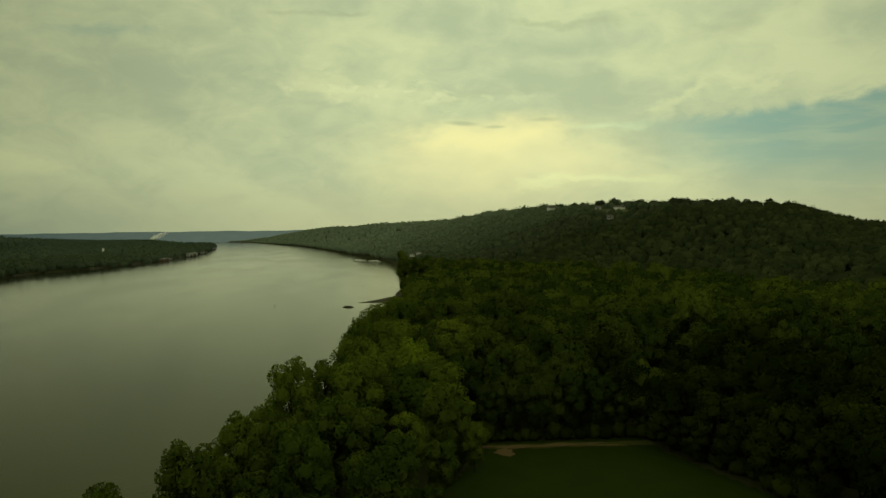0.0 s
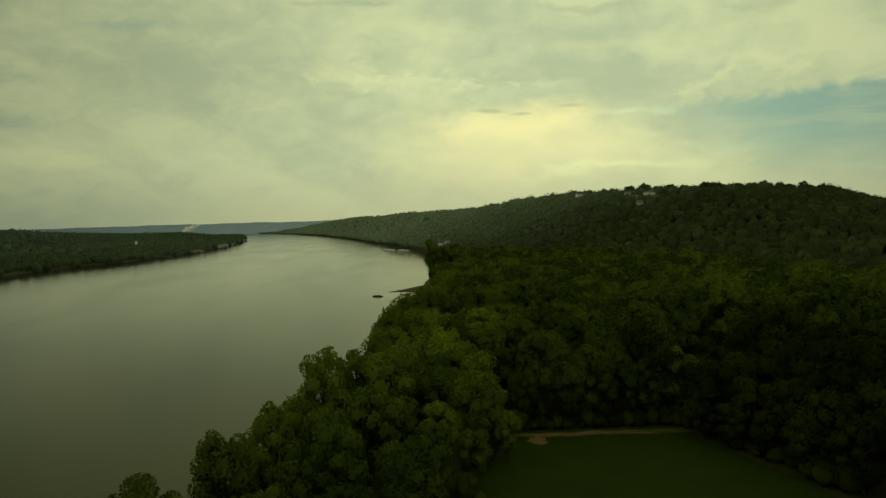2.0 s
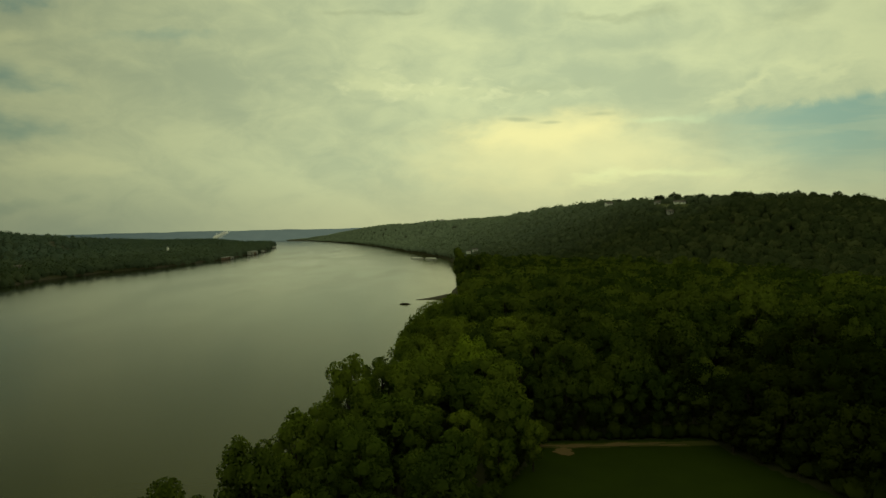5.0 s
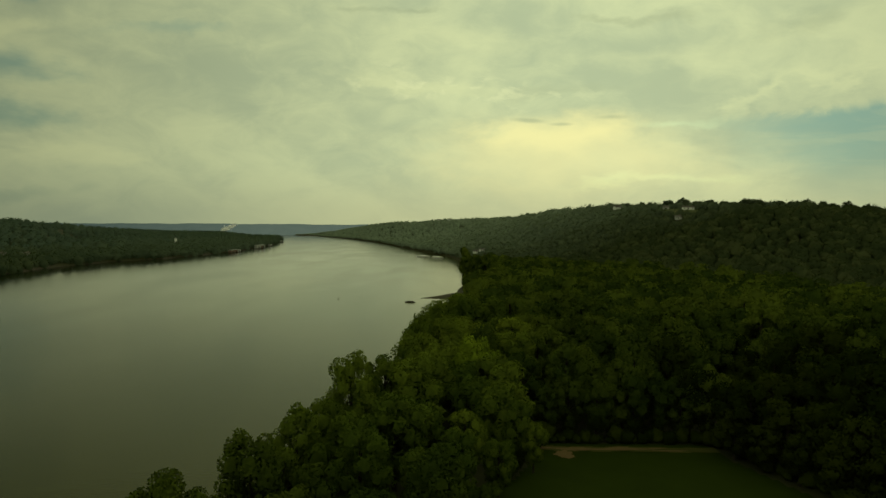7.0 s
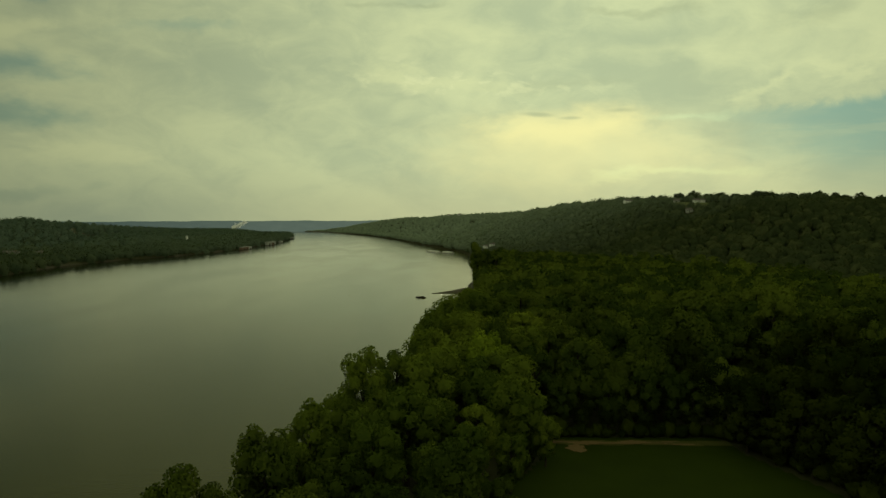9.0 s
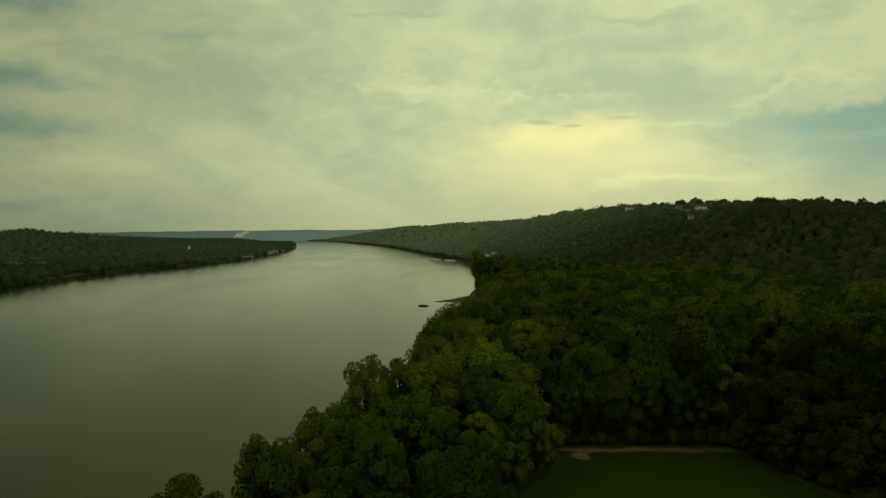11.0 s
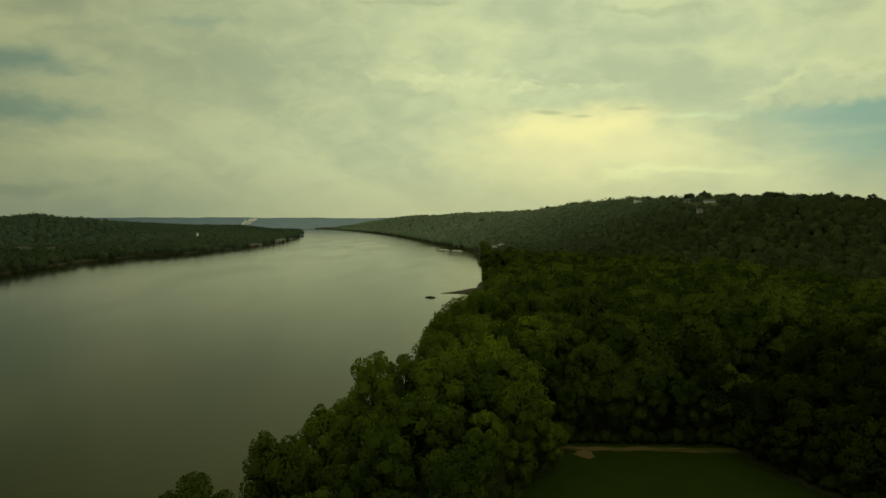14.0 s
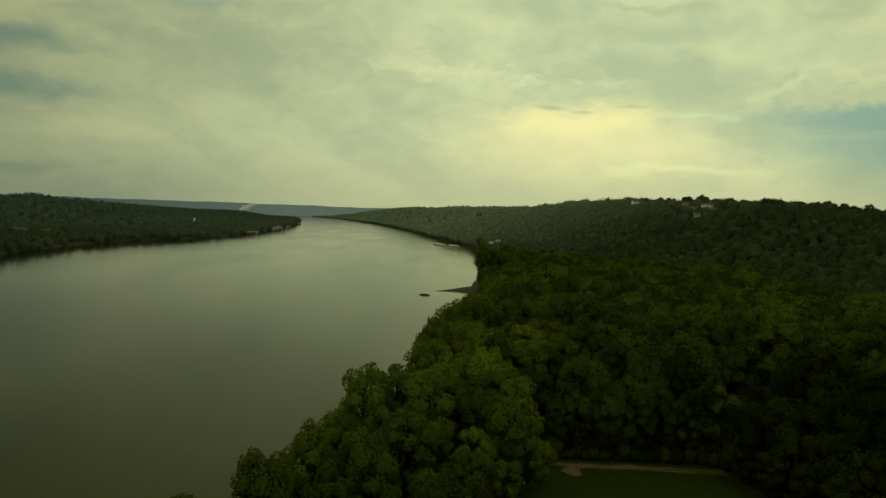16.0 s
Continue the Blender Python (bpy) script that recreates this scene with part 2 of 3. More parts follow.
forest_floor, river_water = make_ground(), make_water()
grass = plain("grass", (0.0225, 0.035, 0.0010), 0.95, 0.25, 0.15)
meadow_grass = plain("meadow_grass", (0.11, 0.12, 0.045), 0.95, 0.3, 0.05)
dry_grass = plain("dry_grass", (0.075, 0.074, 0.020), 0.95, 0.3, 0.3)
gravel = plain("gravel", (0.085, 0.074, 0.050), 0.9, 0.35, 0.5)
driftwood = plain("driftwood", (0.06, 0.05, 0.04), 0.9, 0.3, 2.0)
grey_siding = plain("grey_siding", (0.45, 0.44, 0.42), 0.7, 0.08, 0.6)
rust = plain("rust", (0.24, 0.155, 0.115), 0.8, 0.35, 0.8)


def make_glass():
    m, n, out = material("window_glass")
    p = n.add("ShaderNodeBsdfPrincipled", {"Base Color": (0.03, 0.04, 0.045, 1), "Roughness": 0.05, "IOR": 1.5})
    n.put(out.inputs[0], p.outputs[0])
    return m


def make_steam():
    m, n, out = material("steam")
    a = n.add("ShaderNodeBsdfDiffuse", {"Color": (0.95, 0.95, 0.93, 1)})
    c = n.add("ShaderNodeBsdfTranslucent", {"Color": (0.95, 0.95, 0.93, 1)})
    ms = n.add("ShaderNodeMixShader", {0: 0.7, 1: a.outputs[0], 2: c.outputs[0]})
    n.put(out.inputs[0], ms.outputs[0])
    return m


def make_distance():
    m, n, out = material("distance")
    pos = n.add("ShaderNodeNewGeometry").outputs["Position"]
    # horizon hills glow: their blue haze is set as an emission colour
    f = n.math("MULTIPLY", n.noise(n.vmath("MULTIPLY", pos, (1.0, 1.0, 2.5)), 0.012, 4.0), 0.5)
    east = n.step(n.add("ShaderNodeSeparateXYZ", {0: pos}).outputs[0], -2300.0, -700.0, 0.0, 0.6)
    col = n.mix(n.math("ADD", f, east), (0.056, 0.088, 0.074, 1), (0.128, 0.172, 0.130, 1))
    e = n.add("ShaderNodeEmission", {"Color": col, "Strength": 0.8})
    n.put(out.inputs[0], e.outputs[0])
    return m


window_glass, distance, steam = make_glass(), make_distance(), make_steam()


# ---- mesh helpers ----
def mesh_arrays(name, verts, tris, mat, smooth=False, normals=None):
    """A mesh from arrays of vertices and of triangles or quads."""
    verts, tris = np.asarray(verts, dtype=np.float32), np.asarray(tris, dtype=np.int32)
    me = bpy.data.meshes.new(name)
    k = tris.shape[1]
    me.vertices.add(len(verts))
    me.vertices.foreach_set("co", verts.ravel())
    me.loops.add(tris.size)
    me.loops.foreach_set("vertex_index", tris.ravel())
    me.polygons.add(len(tris))
    me.polygons.foreach_set("loop_start", np.arange(0, tris.size, k, dtype=np.int32))
    me.polygons.foreach_set("use_smooth", np.full(len(tris), smooth))
    me.update(calc_edges=True)
    me.materials.append(mat)
    if normals is not None:
        me.polygons.foreach_set("use_smooth", np.full(len(tris), True))
        me.normals_split_custom_set_from_vertices(np.asarray(normals, dtype=np.float32))
    return me


def part(name, bm, mat, parent, label=""):
    """Links a bmesh as one mesh object under a thing or a part."""
    me = bpy.data.meshes.new(name)
    bm.to_mesh(me)
    bm.free()
    me.materials.append(mat)
    ob = new(name, me)
    ob.parent = parent
    return tagged(ob, label)


def smooth01(t):
    t = np.clip(t, 0, 1)
    return t * t * (3 - 2 * t)


# ---- the lie of the land ----
def shore_right(y):
    return np.interp(y, [-400, 0, 83, 150, 205, 300, 450, 570, 625, 700, 900, 1100, 1238, 1300, 1414, 1460, 1902, 2410, 3003, 4232, 4420, 4600, 4800],
                     [-60, -48, -36, -22, -10, 4, 11, 17, 19, 28, 40, 42, 38, 33, 21, 5, -68, -156, -280, -630, -775, -830, -900])


def shore_left(y):
    return np.interp(y, [-400, 0, 642, 900, 1054, 1165, 1324, 1499, 1868, 2272, 2700, 2820, 2900, 4800],
                     [-384, -384, -402, -438, -430, -399, -387, -383, -404, -454, -520, -545, -640, -1300])


def ridge(u):
    """Foot depth, crest depth and crest height of the wooded hill, by bearing u = x / y."""
    foot = np.interp(u, [-0.144, -0.093, -0.065, -0.036, -0.007, 0.029, 0.065, 0.108, 0.18, 0.252, 0.324, 0.396, 0.468, 0.576, 0.661, 0.9],
                     [4232, 3003, 2410, 1902, 1441, 1238, 840, 803, 698, 629, 600, 524, 459, 387, 350, 300])
    uu = [-0.19, -0.15, -0.125, -0.107, -0.086, -0.064, -0.006, 0.051, 0.109, 0.145, 0.181, 0.253, 0.325, 0.403, 0.470, 0.541, 0.592, 0.628, 0.662, 0.9]
    crest = np.interp(u, uu, [4500, 4500, 4450, 4400, 4200, 3700, 3100, 2500, 2000, 1700, 1500, 1250, 1100, 1000, 950, 900, 850, 800, 750, 600])
    top = np.interp(u, uu, [14, 22, 32, 46, 60, 74, 78.5, 83, 82, 85.5, 87, 90, 88.5, 90, 85.5, 79, 73, 66, 58, 56])
    return foot, crest, top - 12.0


def far_ridge(u):
    uu = [-1.2, -0.7, -0.6, -0.566, -0.545, -0.53, -0.505, -0.486, -0.46, -0.40, -0.34, -0.25]
    crest = np.interp(u, uu, [1300, 1400, 1500, 1500, 1500, 1500, 1550, 1650, 2000, 3000, 3800, 4500])
    top = np.interp(u, uu, [60, 58, 56, 58, 62, 63, 58, 53, 49, 36, 24, 17])
    return crest, top - 12.0


def height(x, y):
    x, y = np.asarray(x, dtype=float), np.asarray(y, dtype=float)
    ys = np.maximum(y, 60)
    u = x / ys
    foot, crest, top = ridge(u)
    s = (y - foot) / (crest - foot)
    hill = (top - 5) * smooth01(s) * (1 - 0.25 * smooth01((y - crest) / 700))
    rough = 5 + 1.2 * np.sin(x * 0.021 + 1.3) * np.sin(y * 0.017) + 0.06 * hill * np.sin(x * 0.02 + y * 0.013) * np.sin(x * 0.031 - y * 0.008)
    right = rough + hill
    c2, t2 = far_ridge(u)
    left = 4 + (t2 - 4) * smooth01((y - c2 + 420) / 420)
    left = np.where(u < -0.2, left, 4)
    dr = np.minimum(x - shore_right(y), 4600 - y + 0 * x)
    dl = shore_left(y) - x
    zr = -3 + (right + 3) * smooth01((dr + 3) / 9)
    zl = -3 + (left + 3) * smooth01((dl + 3) / 9)
    land = np.where(x > 0.5 * (shore_right(y) + shore_left(y)), zr, zl)
    return land


def build_ground():
    rad = np.concatenate([[0.0], np.geomspace(12, 400, 50)[:-1], np.geomspace(400, 3000, 190)[:-1], np.geomspace(3000, 4860, 26)])
    ang = np.concatenate([np.linspace(-50, 45, 330), np.linspace(43, 312, 80)[1:-1]])
    R, A = np.meshgrid(rad[1:], np.radians(ang), indexing="ij")
    X, Y = R * np.sin(A), R * np.cos(A)
    v = np.stack([X, Y, height(X, Y)], -1).reshape(-1, 3)
    nr, na = X.shape
    i, j = np.meshgrid(np.arange(nr - 1), np.arange(na), indexing="ij")
    j2 = (j + 1) % na
    q = np.stack([i * na + j, i * na + j2, (i + 1) * na + j2, (i + 1) * na + j], -1).reshape(-1, 4)[:, ::-1]
    me = mesh_arrays("ground", v, q, forest_floor, True)
    return tagged(new("ground", me), "forest floor and wooded hillsides along the river", "ground", kind="structure")


build_ground()
wv = [(-4800, -1200, 0), (200, -1200, 0), (200, 4800, 0), (-4800, 4800, 0)]
water = tagged(new("water", mesh_arrays("water", wv, [(0, 1, 2, 3)], river_water)),
               "wide calm silty river reflecting an evening sky", "river", kind="structure")


# ---- woods ----
def unit(v):
    return v / (np.linalg.norm(v, axis=1)[:, None] + 1e-9)


def leaf_quads(rng, pts, nor, size, tilt=0.7):
    """Bent leaf sprays: two triangles each, roughly facing along nor."""
    n = len(pts)
    nor = unit(nor + rng.normal(0, tilt, (n, 3)))
    a = unit(np.cross(nor, rng.normal(0, 1, (n, 3))))
    b = np.cross(nor, a)
    s = (size * rng.uniform(0.6, 1.3, n))[:, None]
    w = rng.uniform(0.45, 0.8, n)[:, None]
    v = np.stack([pts - a * s, pts + b * s * w - nor * s * 0.15, pts + a * s, pts - b * s * w - nor * s * 0.15], 1)
    k = np.arange(n)[:, None] * 4
    t = np.concatenate([k + [0, 2, 1], k + [0, 3, 2]])
    return v.reshape(-1, 3), t


def leaf_tris(rng, pts, nor, size, tilt=0.5):
    """Small leaf sprays, one ragged triangle each."""
    n = len(pts)
    nor = unit(nor + rng.normal(0, tilt, (n, 3)))
    a = unit(np.cross(nor, rng.normal(0, 1, (n, 3))))
    b = np.cross(nor, a)
    s = (size * rng.uniform(0.6, 1.4, n))[:, None]
    w = rng.uniform(0.5, 0.9, n)[:, None]
    v = np.stack([pts - a * s * 0.8 - b * s * 0.5 * w, pts + a * s * 0.8 - b * s * 0.5 * w, pts + b * s * w], 1)
    return v.reshape(-1, 3), np.arange(3 * n).reshape(n, 3)


def ball(sub):
    bm = bmesh.new()
    bmesh.ops.create_icosphere(bm, subdivisions=sub, radius=1.0)
    v = np.array([q.co[:] for q in bm.verts])
    t = np.array([[q.index for q in f.verts] for f in bm.faces])
    bm.free()
    return v, t


BALL = {1: ball(1), 2: ball(2)}


def lobes_of(rng, h, r, n):
    """Centres and radii of the leaf masses of a domed crown, h high and r wide."""
    c, s = [], []
    tall = 0.40 * h
    for i in range(n):
        f = 1 - 2 * (i + 0.5) / n                      # from top to bottom
        a = i * 2.39996 + rng.uniform(-0.4, 0.4)
        k = rng.uniform(0.46, 0.76) * math.sqrt(max(0.05, 1 - f * f)) * (1.0 if f > -0.3 else 0.85)
        c.append((math.cos(a) * r * k, math.sin(a) * r * k, h * 0.52 + f * tall * 0.80 + rng.uniform(-0.06, 0.06) * h))
        s.append(r * rng.uniform(0.34, 0.56) * (8.0 / (n + 4.0)) ** 0.25)
    return np.array(c), np.array(s)


def crown_arrays(seed, h, r, nl, per, size, tuft=0.38):
    """Vertices, triangles and soft normals of a crown: overlapping leaf masses made of leaf sprays round a small dense core."""
    rng = np.random.default_rng(seed)
    c, s = lobes_of(rng, h, r, nl)
    heart = np.array([0, 0, h * 0.42])
    vs, ts, ns, o = [], [], [], 0
    bv, bt = BALL[1]
    for k in range(nl):
        tufts = unit(rng.normal(0, 1, (7, 3)) + np.array([0, 0, 0.5]))
        bulge = lambda d: 0.84 + tuft * np.max(np.clip(d @ tufts.T, 0, 1) ** 6, axis=1)[:, None]
        v = bv * (1 + rng.normal(0, 0.16, len(bv)))[:, None] * s[k] * 0.62 + c[k]
        vs.append(v), ts.append(bt + o), ns.append(unit(bv * 0.5 + 0.7 * unit(v - heart)))
        o += len(v)
        m = max(20, int(per * (s[k] / s.mean()) ** 2))
        nrm = unit(rng.normal(0, 1, (m, 3)) + np.array([0, 0, 0.2]))
        depth = 1.03 - 0.27 * rng.uniform(0, 1, (m, 1)) ** 1.6
        p = c[k] + nrm * s[k] * bulge(nrm) * depth
        v, t = leaf_tris(rng, p, nrm + np.array([0, 0, 0.2]), size, 0.75)
        soft = unit(nrm * 0.75 + 0.5 * unit(p - heart) + rng.normal(0, 0.10, (m, 3)))
        vs.append(v), ts.append(t + o), ns.append(np.repeat(soft, 3, axis=0))
        o += len(v)
    return np.concatenate(vs), np.concatenate(ts), np.concatenate(ns), c


def billow(seed, h, r, nl, per, size, sub, lobed=0.5, rise=0.35):
    """A crown seen from afar: one billowing hull over overlapping leaf masses, roughened by leaf sprays."""
    rng = np.random.default_rng(seed)
    c, s = lobes_of(rng, h, r, nl)
    heart = np.array([0, 0, 0.40 * h])
    q = c - heart

    def hull(d):
        b = d @ q.T
        disc = s ** 2 - ((q ** 2).sum(axis=1) - b ** 2)
        rho = np.where(disc > 0, b + np.sqrt(np.maximum(disc, 0)), 0.0)
        k = np.argmax(rho, axis=1)
        far = np.clip(rho.max(axis=1), 0.6 * r, 1.35 * r)[:, None]
        p = heart + d * far
        return p, unit(lobed * unit(p - c[k]) + (1 - lobed) * d + np.array([0, 0, rise]))

    bv, bt = BALL[sub]
    p, n0 = hull(bv)
    v = heart + (p - heart) * (0.86 + rng.normal(0, 0.05, (len(bv), 1)))
    d = unit(rng.normal(0, 1, (per, 3)) + np.array([0, 0, 0.35]))
    p, n1 = hull(d)
    p = heart + (p - heart) * rng.uniform(0.85, 0.99, (per, 1))
    lv, lt = leaf_tris(rng, p, n1, size, 0.9)
    n1 = unit(n1 + rng.normal(0, 0.12, n1.shape))
    return np.concatenate([v, lv]), np.concatenate([bt, lt + len(v)]), np.concatenate([n0, np.repeat(n1, 3, axis=0)])


def swell(x, y, a, b):
    """A slow uneven wave over the plan, -1 to 1, about a metres long."""
    k = 6.283 / a
    return (np.sin(k * x + b + 1.3 * np.sin(k * 0.61 * y)) + np.sin(k * 0.83 * y - 2 * b + 1.7 * np.sin(k * 0.47 * x + b))) / 2


def tube(bm, a, b, ra, rb, n=7):
    a, b = Vector(a), Vector(b)
    q = (b - a).to_track_quat("Z", "Y").to_matrix()
    rings = []
    for p, r in ((a, ra), (b, rb)):
        rings.append([bm.verts.new(p + q @ Vector((math.cos(i * 2 * math.pi / n) * r, math.sin(i * 2 * math.pi / n) * r, 0))) for i in range(n)])
    for i in range(n):
        j = (i + 1) % n
        bm.faces.new((rings[0][i], rings[0][j], rings[1][j], rings[1][i]))
    bm.faces.new(rings[0][::-1]), bm.faces.new(rings[1])


def make_tree(seed, h, r, nl, per, size, label, mat, tuft=0.38):
    """A tree at the origin: trunk with limbs, and a crown of leaf sprays."""
    v, t, nn, c = crown_arrays(seed, h, r, nl, per, size, tuft)
    top = new("tree")
    tagged(top, label, "tree", "trees of the river wood")
    bm = bmesh.new()
    lean = (0.3 * math.sin(seed), 0.3 * math.cos(seed))
    tube(bm, (0, 0, -0.6), (lean[0] * 0.5, lean[1] * 0.5, h * 0.30), 0.024 * h, 0.017 * h)
    tube(bm, (lean[0] * 0.5, lean[1] * 0.5, h * 0.295), (lean[0], lean[1], h * 0.8), 0.017 * h, 0.006 * h)
    for k in range(0, nl, 2):
        z0 = min(h * 0.7, max(h * 0.2, c[k][2] - 0.2 * h))
        tube(bm, (lean[0] * 0.6, lean[1] * 0.6, z0), c[k], 0.009 * h, 0.003 * h, 5)
    part("trunk", bm, bark, top)
    ob = new("crown", mesh_arrays("crown", v, t, mat, True, nn))
    ob.parent = top
    return top


def in_field(x, y):
    """The mown field and the track along its far edge."""
    left = np.interp(y, [40, 100, 131, 148, 161.5], [-4, 4, 12, 20, 23])
    right = np.interp(y, [40, 122, 150, 161.5], [66, 66, 58, 57])
    return (y < 161.5) & (x > left) & (x < right)


def scatter(rng, x0, x1, y0, y1, step):
    gx, gy = np.meshgrid(np.arange(x0, x1, step), np.arange(y0, y1, step))
    x = gx + np.where((np.arange(gx.shape[0]) % 2)[:, None] > 0, step / 2, 0)
    x = (x + rng.uniform(-0.33, 0.33, gx.shape) * step).ravel()
    y = (gy + rng.uniform(-0.33, 0.33, gy.shape) * step).ravel()
    return x, y


def join_forest(name, label, protos, x, y, size, rng, mat, sink=0.0):
    z = height(x, y) - sink
    vs, ts, ns, tones, o = [], [], [], [], 0
    which = rng.integers(0, len(protos), len(x))
    for k, (pv, pt, pn) in enumerate(protos):
        sel = np.nonzero(which == k)[0]
        if not len(sel):
            continue
        a = rng.uniform(0, 6.283, len(sel))
        s = size[sel]
        w = s * rng.uniform(0.85, 1.2, len(sel))
        ca, sa = np.cos(a), np.sin(a)
        X = (pv[None, :, 0] * ca[:, None] - pv[None, :, 1] * sa[:, None]) * w[:, None] + x[sel][:, None]
        Y = (pv[None, :, 0] * sa[:, None] + pv[None, :, 1] * ca[:, None]) * w[:, None] + y[sel][:, None]
        Z = pv[None, :, 2] * s[:, None] + z[sel][:, None]
        vs.append(np.stack([X, Y, Z], -1).reshape(-1, 3))
        ts.append((pt[None] + (np.arange(len(sel)) * len(pv))[:, None, None]).reshape(-1, 3) + o)
        NX = pn[None, :, 0] * ca[:, None] - pn[None, :, 1] * sa[:, None]
        NY = pn[None, :, 0] * sa[:, None] + pn[None, :, 1] * ca[:, None]
        ns.append(np.stack([NX, NY, np.broadcast_to(pn[None, :, 2], NX.shape)], -1).reshape(-1, 3))
        tones.append(np.repeat(rng.uniform(-0.5, 0.5, len(sel)), len(pv)))
        o += len(sel) * len(pv)
    ob = new(name, mesh_arrays(name, np.concatenate(vs), np.concatenate(ts), mat, True, np.concatenate(ns)))
    ob.data.attributes.new("tone", "FLOAT", "POINT").data.foreach_set("value", np.concatenate(tones).astype(np.float32))
    return tagged(ob, label, "woods", kind="stuff")


rng = np.random.default_rng(7)
LABEL = "tall green broadleaf tree in dense riverside wood"
BANK = "tall pale green broadleaf tree leaning over the bank, river light in its colour"
fine = [make_tree(11 + k, 20.0, 5.8, 18, 400, 0.33, LABEL, leaf) for k in range(4)]
river_lit = [make_tree(23 + k, 20.0, 5.8, 18, 400, 0.33, BANK, bright_leaf) for k in range(5)]
DIMMED = "dense green tree at the field edge, darkened by painted vignette"
dimmed = [make_tree(37 + k, 20.0, 6.0, 17, 240, 0.42, DIMMED, dark_leaf) for k in range(3)]
coarse = [make_tree(17 + k, 20.0, 6.0, 15, 175, 0.44, LABEL, leaf) for k in range(5)]
fresh = set()
planted = []


def plant(protos, px, py, h, width=1.0):
    """One of the single trees, h metres high."""
    s = h / 20.0
    m = pose(px, py, float(height(px, py)), 0, 0, rng.uniform(0, 360))
    k = len(planted) % len(protos)
    ob = protos[k]
    if ob.name in fresh:
        ob = copy_thing(ob, m)
    else:
        fresh.add(ob.name)
        ob.matrix_basis = m
    ob.scale = (s * width, s * width, s)
    planted.append((px, py))
    return ob


# trees that stand out along the bank and round the field: x, y, height, width
for row in ((-24.3, 105, 18.6, 0.95), (-20.2, 118, 18.6, 0.88), (-15.4, 149, 21.4, 0.85), (-19, 138, 16, 0.95),
            (-10, 168, 20, 1.05), (-3, 203, 21, 1.1), (-6, 192, 17.5, 0.95), (7.0, 166, 16.5, 1.1), (12.5, 146, 17.5, 0.95), (16, 143, 15, 0.85),
            (18.5, 140, 11, 0.8), (1, 100, 16, 1.1), (-10, 112, 16, 1.05), (-6, 130, 18.5, 1.1), (4, 122, 14.5, 1.0), (11, 126, 11.5, 1.0),
            (-17, 96, 13.5, 1.05), (-3, 150, 20, 1.1), (8, 108, 9, 1.1), (-21, 110, 15, 0.9), (-13, 124, 17, 1.0), (-8, 96, 13, 1.1),
            (15, 160, 18, 1.1), (3, 184, 20, 1.1), (-13, 158, 17, 0.9), (-3.4, 222, 23.5, 0.95), (-2.5, 241, 24, 0.95), (1, 263, 24.5, 1.0), (5, 292, 23, 1.0), (-14, 105, 14, 1.0), (-5, 141, 16, 1.0), (-1, 136, 14, 1.0), (-9, 121, 13, 1.0), (-2, 117, 12, 1.1), (6, 134, 15, 0.9)):
    plant(river_lit if row[1] > 109 else fine, *row)


# the wall of trees along the far side of the field
for k in range(8):
    plant(fine, 25.0 + 4.8 * k + rng.uniform(-1, 1), 165.5 + rng.uniform(-1.2, 1.8), rng.uniform(12, 17.5), rng.uniform(0.85, 1.05))
# low growth at the water's edge
for row in ((-24, 112, 9, 1.1), (-20, 127, 10, 1.2), (-16.5, 140, 11, 1.2), (-14, 151, 11, 1.2), (-12.5, 147, 15, 0.95), (-15.5, 145, 12, 0.9), (-11.5, 161, 12, 1.1), (-9, 173, 12, 1.1), (-6, 184, 12, 1.1), (-4, 196, 13, 1.1),
            (-3, 210, 13, 1.1), (-2, 228, 13, 1.1), (1, 248, 14, 1.1), (4, 275, 14, 1.1)):
    plant(river_lit, *row)
# tall trees on the point behind the gravel spit
for row in ((26.5, 601, 27, 0.85), (27, 613, 27, 0.9), (32.5, 597, 27, 0.9), (35, 607, 28, 0.95), (40, 588, 26, 1.0), (43, 599, 27, 1.0), (31.5, 625, 26, 0.95), (38, 618, 27, 1.0), (46, 579, 22, 1.0), (26.5, 607, 15, 0.95), (33, 592, 13, 1.0),
            (35, 630, 24, 1.0), (44, 612, 24, 1.0)):
    plant(coarse, *row)
# crowns that catch the sun; the sunlight is in their leaf colour
sunlit_tree = [make_tree(97, 20.0, 5.6, 18, 420, 0.32, "sunlit yellowish green tree crown standing out in the wood", yellow_leaf)]
plant(sunlit_tree, 9.5, 179, 21.0, 0.9)
plant(sunlit_tree, 13.0, 186, 20.0, 0.8)

dome = [make_tree(61, 20.0, 5.8, 24, 460, 0.26, "rounded dark green tree on the river bank", leaf, 0.12)]
plant(dome, -27.6, 80, 19.6, 0.92)
plant(dome, -24.6, 83, 17.2, 0.75)
plant(dome, -29.6, 82, 17.8, 0.7)

# right edge of the field, in the leaf darkened for the vignette
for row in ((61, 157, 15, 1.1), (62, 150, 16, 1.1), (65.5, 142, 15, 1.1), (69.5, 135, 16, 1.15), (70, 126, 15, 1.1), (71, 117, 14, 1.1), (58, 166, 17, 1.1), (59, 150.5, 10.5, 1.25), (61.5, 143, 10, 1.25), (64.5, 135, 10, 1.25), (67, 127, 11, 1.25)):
    plant(dimmed, *row)


def tree_line(y):
    return np.interp(y, [60, 83, 150, 205, 254, 310, 400, 500, 540, 600, 640, 700, 900, 1240], [-30, -27, -15, -6, -1, 5, 11, 17, 26, 32, 33, 41, 49, 42])


